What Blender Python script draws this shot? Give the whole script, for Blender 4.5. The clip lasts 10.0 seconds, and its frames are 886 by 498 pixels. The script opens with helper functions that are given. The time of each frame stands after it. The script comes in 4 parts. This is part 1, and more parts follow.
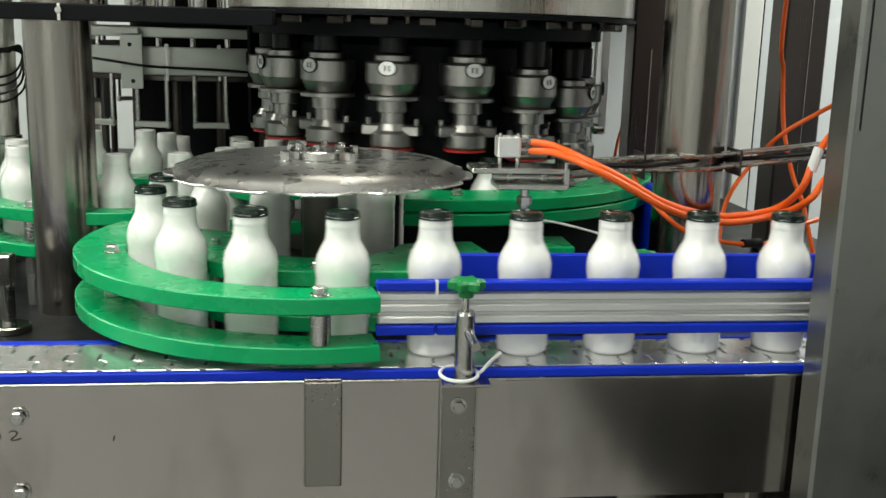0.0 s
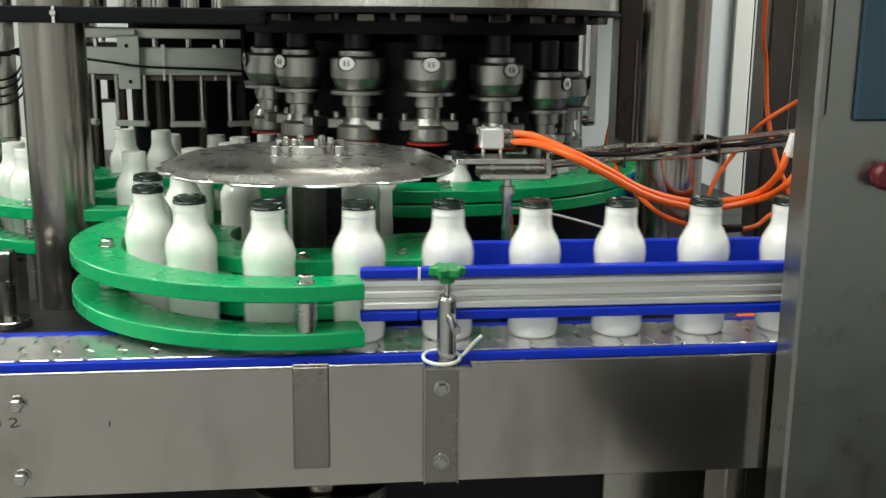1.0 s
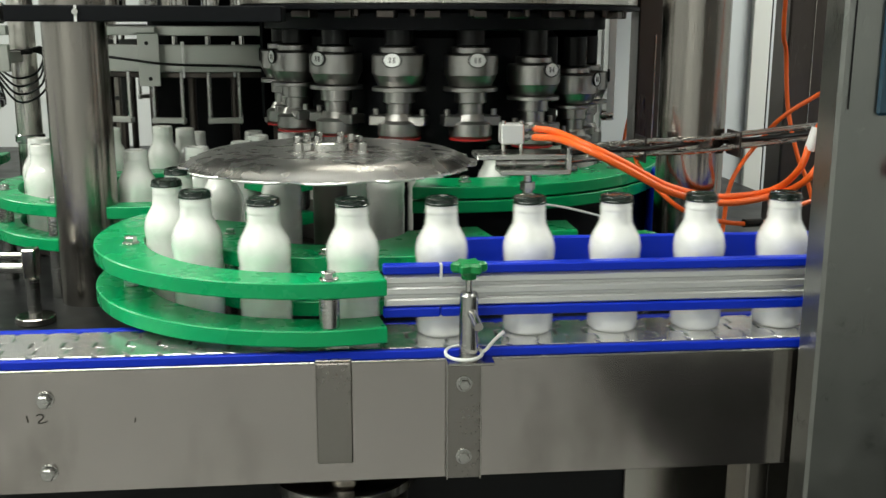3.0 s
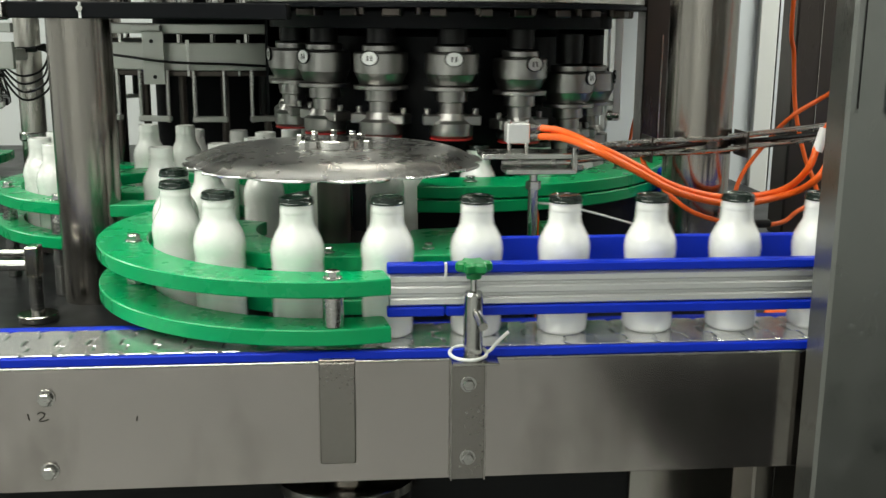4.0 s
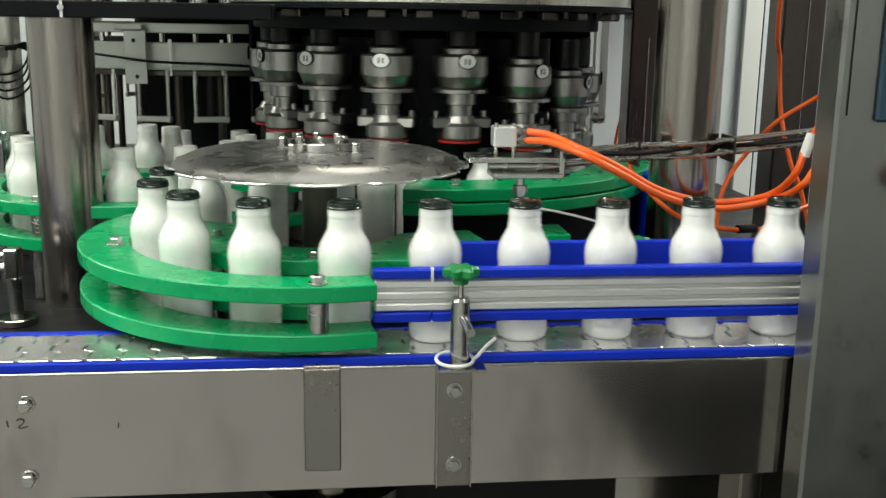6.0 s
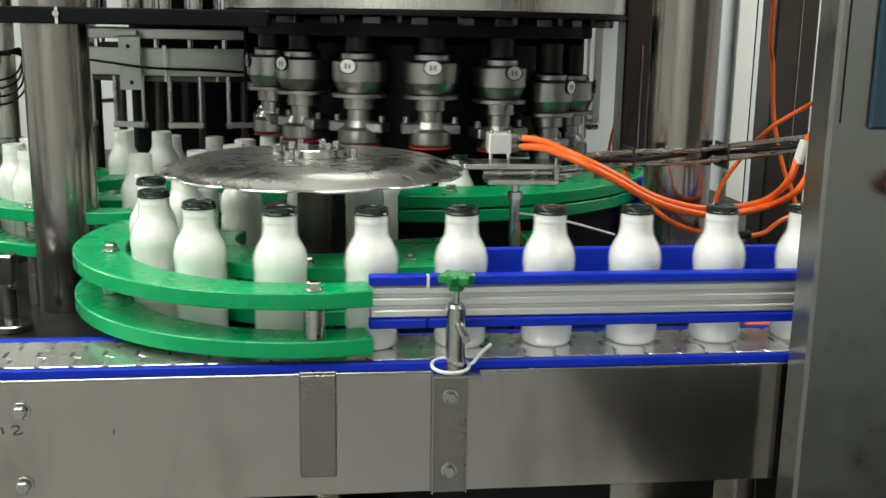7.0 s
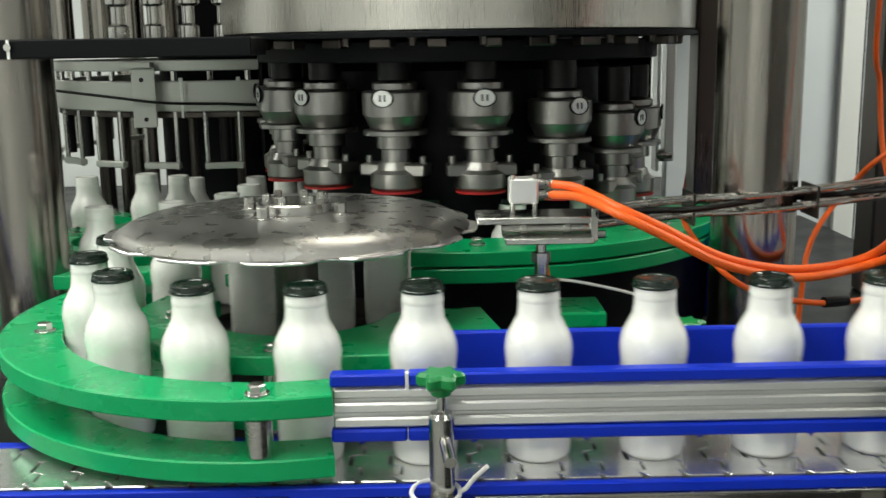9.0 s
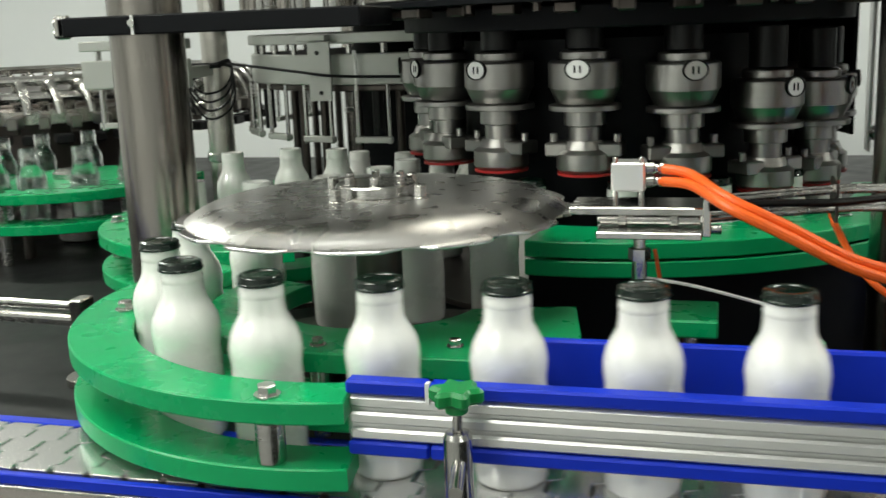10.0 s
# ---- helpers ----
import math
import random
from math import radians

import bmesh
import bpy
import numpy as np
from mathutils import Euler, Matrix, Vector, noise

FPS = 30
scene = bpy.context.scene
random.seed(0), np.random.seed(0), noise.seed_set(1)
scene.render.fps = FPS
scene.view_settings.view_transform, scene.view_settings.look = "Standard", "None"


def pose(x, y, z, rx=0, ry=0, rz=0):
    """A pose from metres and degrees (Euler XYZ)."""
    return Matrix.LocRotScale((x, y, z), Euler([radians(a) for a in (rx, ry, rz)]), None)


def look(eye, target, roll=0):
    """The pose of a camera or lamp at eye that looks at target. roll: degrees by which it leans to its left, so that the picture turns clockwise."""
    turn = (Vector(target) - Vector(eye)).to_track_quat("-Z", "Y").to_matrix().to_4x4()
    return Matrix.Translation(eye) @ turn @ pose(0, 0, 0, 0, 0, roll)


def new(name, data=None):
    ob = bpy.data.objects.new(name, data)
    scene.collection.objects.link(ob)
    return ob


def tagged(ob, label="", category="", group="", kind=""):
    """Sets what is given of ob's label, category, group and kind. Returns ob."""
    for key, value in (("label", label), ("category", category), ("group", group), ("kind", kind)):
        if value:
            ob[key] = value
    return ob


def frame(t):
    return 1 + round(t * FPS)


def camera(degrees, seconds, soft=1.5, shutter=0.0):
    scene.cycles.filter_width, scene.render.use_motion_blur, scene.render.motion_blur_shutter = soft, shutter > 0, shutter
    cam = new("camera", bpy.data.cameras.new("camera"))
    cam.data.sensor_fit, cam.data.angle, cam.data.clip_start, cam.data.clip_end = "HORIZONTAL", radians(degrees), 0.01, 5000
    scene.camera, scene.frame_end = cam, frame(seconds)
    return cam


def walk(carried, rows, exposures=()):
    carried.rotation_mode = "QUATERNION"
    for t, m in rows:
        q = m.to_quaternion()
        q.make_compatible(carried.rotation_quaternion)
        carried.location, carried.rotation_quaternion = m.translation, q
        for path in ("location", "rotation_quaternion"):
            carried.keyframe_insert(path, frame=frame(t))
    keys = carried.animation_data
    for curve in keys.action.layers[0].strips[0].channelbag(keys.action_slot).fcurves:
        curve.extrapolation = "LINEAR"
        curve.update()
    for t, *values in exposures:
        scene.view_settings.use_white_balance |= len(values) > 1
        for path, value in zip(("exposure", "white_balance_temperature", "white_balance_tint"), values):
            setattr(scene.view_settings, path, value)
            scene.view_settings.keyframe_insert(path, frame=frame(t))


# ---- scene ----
cam = camera(46.9, 10.0, shutter=0.3)

PATH = [
    (0, (-0.1586, -1.1174, 1.3854), (0.0876, 0.8225, 0.9653), 1.62),
    (0.5, (-0.1403, -1.1447, 1.3838), (0.0935, 0.7957, 0.9592), 1.12),
    (1, (-0.1308, -1.1622, 1.3825), (0.0978, 0.7788, 0.9579), 0.59),
    (1.5, (-0.1253, -1.1719, 1.3815), (0.0953, 0.7710, 0.9614), 0.13),
    (2, (-0.1235, -1.1732, 1.3809), (0.0877, 0.7712, 0.9629), -0.18),
    (2.5, (-0.1335, -1.1700, 1.3795), (0.0753, 0.7742, 0.9594), -0.11),
    (3, (-0.1384, -1.1651, 1.3865), (0.0593, 0.7766, 0.9495), 0.16),
    (4.5, (-0.1380, -1.1518, 1.3801), (0.0520, 0.7914, 0.9466), 0.44),
    (5, (-0.1351, -1.1466, 1.3814), (0.0604, 0.7958, 0.9472), 0.48),
    (5.5, (-0.1384, -1.1426, 1.3847), (0.0717, 0.7978, 0.9478), 0.68),
    (7, (-0.1462, -1.1447, 1.3877), (0.0925, 0.7950, 0.9627), 0.95),
    (7.5, (-0.1372, -1.1513, 1.3915), (0.0674, 0.7950, 0.9794), 0.74),
    (8, (-0.1102, -1.0896, 1.3875), (0.0453, 0.8648, 0.9926), 0.20),
    (8.5, (-0.0741, -0.9575, 1.3964), (0.0480, 0.9991, 1.0008), -0.76),
    (9, (0.0022, -0.8669, 1.3908), (0.0296, 1.0949, 1.0025), -0.86),
    (9.5, (0.1181, -0.7840, 1.3902), (-0.1217, 1.1591, 0.9814), -0.51),
    (10, (0.2002, -0.7231, 1.3814), (-0.3144, 1.1613, 0.9519), -2.17),
]
walk(cam, [(t, look(e, g, r)) for t, e, g, r in PATH])

# ---- world, lights ----
world = bpy.data.worlds.new("world")
scene.world = world
world.use_nodes = True
world.node_tree.nodes["Background"].inputs[0].default_value = (0.82, 0.86, 0.82, 1)
world.node_tree.nodes["Background"].inputs[1].default_value = 0.04
scene.view_settings.exposure = -0.68


def lamp(x, y, z, sx, sy, watts):
    data = bpy.data.lights.new("tube_light", "AREA")
    data.shape, data.size, data.size_y, data.energy, data.color = "RECTANGLE", sx, sy, watts, (0.965, 1.0, 0.885)
    ob = new("tube_light", data)
    ob.matrix_world = pose(x, y, z)
    return ob


ROOM = (-5.0, 5.0, -3.2, 4.5, 3.0)  # x0 x1 y0 y1 ceiling
# unseen lamps; the last six are added to lift disc, chain, walls, door and cabinet
LIGHTS = [(-2.1, -2.2, 66), (-2.6, -0.7, 36), (-0.75, -0.85, 16), (-0.5, -0.05, 20), (-1.7, 0.1, 26), (-3.1, 2.1, 105), (2.25, 1.0, 125), (2.3, -2.3, 22), (0.4, 3.2, 40)]  # x y watts
for lx, ly, lw in LIGHTS:
    lamp(lx, ly, 2.9, 1.3, 0.3, lw)

# ---- materials ----


def material(name, color, rough=0.5, metal=0.0, grain=0.0, scale=40.0, stretch=(1, 1, 1), bump=0.0, coat=0.0, spread=0.12,
             emit=0.0, spec=0.5):
    m = bpy.data.materials.new(name)
    m.use_nodes = True
    n, link = m.node_tree.nodes, m.node_tree.links.new
    b = n["Principled BSDF"]
    b.inputs["Base Color"].default_value = (*color, 1)
    b.inputs["Roughness"].default_value = rough
    b.inputs["Metallic"].default_value = metal
    b.inputs["Specular IOR Level"].default_value = spec
    if coat:
        b.inputs["Coat Weight"].default_value = coat
        b.inputs["Coat Roughness"].default_value = 0.06
    if emit:
        b.inputs["Emission Color"].default_value = (*color, 1)
        b.inputs["Emission Strength"].default_value = emit
    if grain:
        co = n.new("ShaderNodeTexCoord")
        mp = n.new("ShaderNodeMapping")
        mp.inputs["Scale"].default_value = stretch
        link(co.outputs["Object"], mp.inputs["Vector"])
        fine, wide = n.new("ShaderNodeTexNoise"), n.new("ShaderNodeTexNoise")
        fine.inputs["Scale"].default_value, wide.inputs["Scale"].default_value = scale, scale * 0.12
        fine.inputs["Detail"].default_value, wide.inputs["Detail"].default_value = 6, 4
        link(mp.outputs["Vector"], fine.inputs["Vector"])
        link(co.outputs["Object"], wide.inputs["Vector"])
        mix = n.new("ShaderNodeMix")
        mix.data_type = "RGBA"
        lo = [c * (1 - grain) for c in color]
        hi = [min(1, c * (1 + grain * 0.6)) for c in color]
        mix.inputs["A"].default_value, mix.inputs["B"].default_value = (*lo, 1), (*hi, 1)
        add = n.new("ShaderNodeMath")
        add.operation = "MULTIPLY_ADD"
        add.inputs[1].default_value = 0.5
        half = n.new("ShaderNodeMath")
        half.operation = "MULTIPLY"
        half.inputs[1].default_value = 0.5
        link(wide.outputs["Fac"], half.inputs[0])
        link(fine.outputs["Fac"], add.inputs[0])
        link(half.outputs[0], add.inputs[2])
        link(add.outputs[0], mix.inputs["Factor"])
        link(mix.outputs["Result"], b.inputs["Base Color"])
        rr = n.new("ShaderNodeMapRange")
        rr.inputs["From Min"].default_value, rr.inputs["From Max"].default_value = 0.3, 0.7
        rr.inputs["To Min"].default_value, rr.inputs["To Max"].default_value = max(0.03, rough - spread), min(1, rough + spread)
        link(add.outputs[0], rr.inputs["Value"])
        link(rr.outputs["Result"], b.inputs["Roughness"])
        if bump:
            bp = n.new("ShaderNodeBump")
            bp.inputs["Strength"].default_value, bp.inputs["Distance"].default_value = bump, 0.001
            link(fine.outputs["Fac"], bp.inputs["Height"])
            link(bp.outputs["Normal"], b.inputs["Normal"])
    return m


STEEL = material("brushed_steel_plate", (0.51, 0.485, 0.45), 0.19, 1.0, 0.07, 90, (0.3, 1, 14), 0.006, spread=0.04)
PLATE = material("patched_plate_steel", (0.57, 0.525, 0.50), 0.13, 1.0, 0.12, 70, (0.3, 1, 14), 0.004, spread=0.035)


def dark_patches(m, scale, low, high):
    """Broad random patches over a steel, for a dark reflection put into its colour: darker where the noise is high."""
    n, link = m.node_tree.nodes, m.node_tree.links.new
    b = n["Principled BSDF"]
    co, noise, ramp, mix = n.new("ShaderNodeTexCoord"), n.new("ShaderNodeTexNoise"), n.new("ShaderNodeMapRange"), n.new("ShaderNodeMix")
    mp = n.new("ShaderNodeMapping")
    mp.inputs["Scale"].default_value = (1.0, 1.0, 0.45)
    noise.inputs["Scale"].default_value, noise.inputs["Detail"].default_value, noise.inputs["Roughness"].default_value = scale, 7, 0.55
    ramp.inputs["From Min"].default_value, ramp.inputs["From Max"].default_value = low, high
    mix.data_type, mix.blend_type = "RGBA", "MULTIPLY"
    mix.inputs["B"].default_value = (0.38, 0.37, 0.36, 1)
    link(co.outputs["Object"], mp.inputs["Vector"])
    link(mp.outputs["Vector"], noise.inputs["Vector"])
    link(noise.outputs["Fac"], ramp.inputs["Value"])
    link(ramp.outputs["Result"], mix.inputs["Factor"])
    link(b.inputs["Base Color"].links[0].from_socket, mix.inputs["A"])
    link(mix.outputs["Result"], b.inputs["Base Color"])


# uneven dark reflection on the side plate, painted as noise
dark_patches(PLATE, 6.5, 0.54, 0.82)
BRACKET = material("dull_steel_bracket", (0.31, 0.287, 0.268), 0.30, 1.0, 0.10, 70, (3, 1, 3), 0.02, spread=0.05)
TUBE = material("brushed_steel_tube", (0.31, 0.285, 0.26), 0.19, 1.0, 0.18, 60, (30, 30, 0.5), 0.04)
DRUM = material("brushed_steel_drum", (0.60, 0.57, 0.53), 0.30, 1.0, 0.15, 50, (25, 25, 0.5), 0.04)
CHROME = material("machined_steel", (0.52, 0.51, 0.49), 0.22, 1.0, 0.12, 90, (1, 1, 6), 0.03)
DISC = material("turned_disc_steel", (0.74, 0.73, 0.72), 0.27, 1.0, 0.16, 40, (1, 1, 1), 0.0, spread=0.07)
HEAD = material("satin_head_steel", (0.32, 0.312, 0.30), 0.34, 1.0, 0.10, 60, (0.3, 0.3, 8), 0.01, spread=0.05)
ALU = material("extruded_aluminium", (0.80, 0.80, 0.79), 0.38, 0.85, 0.05, 60, (0.4, 20, 20), 0.02)
DARKSTEEL = material("dark_steel_post", (0.10, 0.085, 0.078), 0.36, 1.0, 0.2, 40, (20, 20, 0.5), 0.03)
CABINET = material("satin_cabinet_steel", (0.27, 0.272, 0.258), 0.34, 0.95, 0.16, 160, (30, 30, 0.6), 0.03)
GREEN = material("green_polyethylene", (0.0, 0.335, 0.110), 0.30, 0, 0.10, 30, (1, 1, 1), 0.015, spec=0.32)
GREENKNOB = material("green_knob_plastic", (0.0, 0.20, 0.045), 0.4, 0, 0.1, 60)
BLUE = material("blue_polyethylene", (0.0015, 0.026, 0.50), 0.45, 0, 0.12, 30, (0.3, 1, 1), 0.03, spec=0.25)
MILK = material("milk_in_glass", (0.86, 0.86, 0.83), 0.28, 0, 0.02, 20, coat=1.0)
CAP = material("dark_green_lacquer_cap", (0.002, 0.010, 0.006), 0.10, 0, 0.3, 140, (1, 0.4, 1), 0.9, coat=0.0, spread=0.05, spec=0.6)
ORANGE = material("orange_hose", (0.88, 0.13, 0.012), 0.38, 0, 0.06, 60)
BLACK = material("black_plastic", (0.005, 0.005, 0.0055), 0.4, 0, 0.3, 60, spec=0.25)
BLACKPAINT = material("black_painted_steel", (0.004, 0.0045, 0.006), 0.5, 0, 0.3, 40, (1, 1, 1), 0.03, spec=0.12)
REDRING = material("red_rubber", (0.35, 0.01, 0.01), 0.5, 0, 0.1, 60)
WHITE = material("white_plastic", (0.78, 0.78, 0.76), 0.4, 0, 0.04, 60)
CHAIN = material("steel_chain_slat", (0.78, 0.78, 0.77), 0.23, 0.86, 0.04, 60, spread=0.04)
PALE = material("painted_steel_ring", (0.46, 0.47, 0.44), 0.42, 0.35, 0.08, 30, (1, 1, 1), 0.03)
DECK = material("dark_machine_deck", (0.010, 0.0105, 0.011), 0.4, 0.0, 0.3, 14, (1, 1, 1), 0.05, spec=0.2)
GLASS = material("clear_bottle_glass", (0.90, 0.94, 0.93), 0.04, 0, 0.02, 30)
GLASS.node_tree.nodes["Principled BSDF"].inputs["Transmission Weight"].default_value = 1.0
PANEL = material("white_enclosure_panel", (0.70, 0.73, 0.76), 0.3, 0, 0.03, 4)
WALL = material("white_panel", (0.74, 0.76, 0.76), 0.5, 0, 0.04, 3, (1, 1, 1))
DARKFLOOR = material("dark_floor_zone", (0.008, 0.008, 0.008), 0.6, 0, 0.3, 30, (1, 1, 1), 0.2, spec=0.1)
FLOOR = material("grey_resin_floor", (0.075, 0.078, 0.08), 0.35, 0, 0.25, 6, (1, 1, 1), 0.05)
PALEFLOOR = material("pale_floor_zone", (0.25, 0.252, 0.245), 0.35, 0, 0.12, 6, (1, 1, 1), 0.05)
CEIL = material("ceiling_panel", (0.7, 0.7, 0.7), 0.6, 0, 0.05, 3)
GLOW = material("light_diffuser", (1, 0.98, 0.94), 0.5, emit=6)
SCREEN = material("dark_blue_screen", (0.02, 0.055, 0.085), 0.12, 0, 0.1, 20)
RED = material("red_push_button", (0.11, 0.004, 0.012), 0.3, 0, 0.1, 40)
INK = material("marker_ink", (0.03, 0.025, 0.02), 0.6, 0, 0.2, 90)

# ---- mesh helpers ----


def ring_pts(r, z, n, c=(0, 0)):
    return [(c[0] + r * math.cos(2 * math.pi * i / n), c[1] + r * math.sin(2 * math.pi * i / n), z) for i in range(n)]


def lathe(bm, prof, n=24, at=(0, 0, 0), turn=None):
    """Revolves (radius, z) pairs; closed with fans where the end radius is 0."""
    m = Matrix.Translation(at) @ (turn or Matrix())
    rows = []
    for r, z in prof:
        if r < 1e-6:
            rows.append([bm.verts.new(m @ Vector((0, 0, z)))])
        else:
            rows.append([bm.verts.new(m @ Vector(p)) for p in ring_pts(r, z, n)])
    for a, b in zip(rows, rows[1:]):
        for i in range(n):
            j = (i + 1) % n
            if len(a) == 1 and len(b) > 1:
                bm.faces.new((a[0], b[j], b[i]))
            elif len(b) == 1 and len(a) > 1:
                bm.faces.new((a[i], a[j], b[0]))
            elif len(a) > 1:
                bm.faces.new((a[i], a[j], b[j], b[i]))
    return bm


def cyl(bm, r, z0, z1, n=20, at=(0, 0, 0), turn=None, ch=None):
    ch = min(r, z1 - z0) * 0.12 if ch is None else ch
    return lathe(bm, [(0, z0), (r - ch, z0), (r, z0 + ch), (r, z1 - ch), (r - ch, z1), (0, z1)], n, at, turn)


def box(bm, x0, x1, y0, y1, z0, z1, bevel=0.0015, turn=None):
    m = (turn or Matrix()) @ Matrix.LocRotScale(((x0 + x1) / 2, (y0 + y1) / 2, (z0 + z1) / 2), None, (x1 - x0, y1 - y0, z1 - z0))
    made = bmesh.ops.create_cube(bm, size=1, matrix=m)
    if bevel:
        edges = list({e for v in made["verts"] for e in v.link_edges})
        bmesh.ops.bevel(bm, geom=edges, offset=bevel, segments=1, affect="EDGES", profile=0.5)
    return bm


def hexbolt(bm, at, r=0.007, h=0.006, turn=None, washer=True):
    if washer:
        cyl(bm, r * 1.35, 0, r * 0.28, 20, at, turn)
    m = turn or Matrix()
    lathe(bm, [(0, r * 0.28), (r, r * 0.28), (r, h), (r * 0.85, h + r * 0.18), (0, h + r * 0.18)], 6, at, m)
    return bm


def slab(bm, outline, z0, z1, ch=0.002):
    """An outline of (x, y), counter-clockwise, raised from z0 to z1 with chamfered top and bottom rims."""
    pts = [Vector(p) for p in outline]
    n = len(pts)
    inner = []
    for i, p in enumerate(pts):
        d = (pts[(i + 1) % n] - pts[i - 1]).normalized()
        inner.append(p + Vector((-d.y, d.x)) * ch)
    loops = [[bm.verts.new((q.x, q.y, z)) for q in loop] for loop, z in ((inner, z0), (pts, z0 + ch), (pts, z1 - ch), (inner, z1))]
    for a, b in zip(loops, loops[1:]):
        for i in range(n):
            j = (i + 1) % n
            bm.faces.new((a[i], a[j], b[j], b[i]))
    bm.faces.new(loops[3])
    bm.faces.new(list(reversed(loops[0])))
    return bm


def band(bm, c, r0, r1, a0, a1, z0, z1, n=48, ch=0.002):
    """A ring sector between two radii and two angles (degrees)."""
    step = [radians(a0 + (a1 - a0) * i / n) for i in range(n + 1)]
    prof = [(r0 + ch, z0), (r1 - ch, z0), (r1, z0 + ch), (r1, z1 - ch), (r1 - ch, z1), (r0 + ch, z1), (r0, z1 - ch), (r0, z0 + ch)]
    rows = [[bm.verts.new((c[0] + r * math.cos(a), c[1] + r * math.sin(a), z)) for r, z in prof] for a in step]
    full = abs(a1 - a0) >= 359.9
    for i in range(n):
        a, b = rows[i], rows[i + 1]
        for k in range(8):
            m = (k + 1) % 8
            bm.faces.new((a[k], b[k], b[m], a[m]))
    if not full:
        bm.faces.new(rows[0])
        bm.faces.new(list(reversed(rows[-1])))
    else:
        bmesh.ops.remove_doubles(bm, verts=rows[0] + rows[-1], dist=1e-6)
    return bm


def smooth_path(pts, steps=8):
    """Catmull-Rom through the points."""
    p = [Vector(q) for q in pts]
    p = [p[0] * 2 - p[1]] + p + [p[-1] * 2 - p[-2]]
    out = []
    for i in range(1, len(p) - 2):
        for k in range(steps):
            t = k / steps
            a, b, c, d = p[i - 1], p[i], p[i + 1], p[i + 2]
            out.append(0.5 * ((2 * b) + (c - a) * t + (2 * a - 5 * b + 4 * c - d) * t * t + (3 * b - a - 3 * c + d) * t ** 3))
    out.append(p[-2])
    return out


def hose(bm, pts, r, n=10, steps=8):
    line = smooth_path(pts, steps) if steps > 1 else [Vector(p) for p in pts]
    rows = []
    side = None
    for i, p in enumerate(line):
        d = (line[min(i + 1, len(line) - 1)] - line[max(i - 1, 0)]).normalized()
        if side is None:
            side = d.orthogonal().normalized()
        side = (side - d * side.dot(d)).normalized()
        up = d.cross(side)
        rows.append([bm.verts.new(p + (side * math.cos(2 * math.pi * k / n) + up * math.sin(2 * math.pi * k / n)) * r) for k in range(n)])
    for a, b in zip(rows, rows[1:]):
        for k in range(n):
            m = (k + 1) % n
            bm.faces.new((a[k], a[m], b[m], b[k]))
    bm.faces.new(list(reversed(rows[0])))
    bm.faces.new(rows[-1])
    return bm


def finish(name, bm, mat, flat=False):
    bmesh.ops.recalc_face_normals(bm, faces=bm.faces)
    me = bpy.data.meshes.new(name)
    bm.to_mesh(me)
    bm.free()
    me.materials.append(mat)
    if not flat:
        me.shade_smooth()
        me.set_sharp_from_angle(angle=radians(24))
    return me


def part(name, bm, mat, parent=None, label="", at=None, flat=False):
    ob = new(name, finish(name, bm, mat, flat))
    ob.parent = parent
    if at is not None:
        ob.matrix_basis = at
    if label:
        tagged(ob, label)
    return ob


def thing(name, label, category, at=None, group="", kind=""):
    ob = new(name)
    ob.empty_display_size = 0.02
    if at is not None:
        ob.matrix_basis = at
    return tagged(ob, label, category, group, kind)


def solid(name, bm, mat, label, category, at=None, group="", kind=""):
    ob = part(name, bm, mat, None, "", at)
    return tagged(ob, label, category, group, kind)


def B():
    return bmesh.new()


X90, Y90 = pose(0, 0, 0, 90), pose(0, 0, 0, 0, 90)

# ---- the plan ----
ZC = 1.0                      # top of the conveyor chain
ROW = 0.076                   # line of the bottles on the conveyor
PITCH, RATE = 0.1108, 3.342   # bottle spacing, bottles a second
S, RS, NS = Vector((-0.153, 0.305)), 0.229, 13     # discharge star
T, RT, NT = Vector((-0.493, 0.801)), 0.20, 12      # transfer star
C, RC, NC = Vector((0.055, 0.905)), 0.298, 15     # capping turret
F, RF, NF = Vector((-0.425, 1.608)), 0.44, 22      # filler
CAP_Z = 1.1645

# ---- the room ----
x0, x1, y0, y1, zc = ROOM
solid("floor", box(B(), x0 - 0.1, x1 + 0.1, y0 - 0.1, y1 + 0.1, -0.1, 0, 0), FLOOR, "grey resin factory floor", "floor", kind="structure")
# unseen dark area, added so the side plate reflects black at its right end
solid("floor_mat", box(B(), 0.865, x1, y0, -0.12, 0.0, 0.006, 0), DARKFLOOR, "unseen dark floor area added to darken the side plate's reflection", "mat", kind="structure")
# unseen pale area, added to give the side plate its bright reflection
solid("floor_walkway", box(B(), x0, 0.86, y0, -0.55, 0.0, 0.004, 0), PALEFLOOR, "unseen pale floor area added to brighten the side plate's reflection", "floor", kind="structure")
solid("ceiling", box(B(), x0 - 0.1, x1 + 0.1, y0 - 0.1, y1 + 0.1, zc, zc + 0.1, 0), CEIL, "pale panelled factory ceiling", "ceiling", kind="structure")
for nm, b in (("wall_north", (x0 - 0.1, x1 + 0.1, y1, y1 + 0.1)), ("wall_south", (x0 - 0.1, x1 + 0.1, y0 - 0.1, y0)),
              ("wall_west", (x0 - 0.1, x0, y0, y1)), ("wall_east", (x1, x1 + 0.1, y0, y1))):
    solid(nm, box(B(), *b, 0, zc, 0), WALL, "white panelled factory wall", "wall", kind="structure")
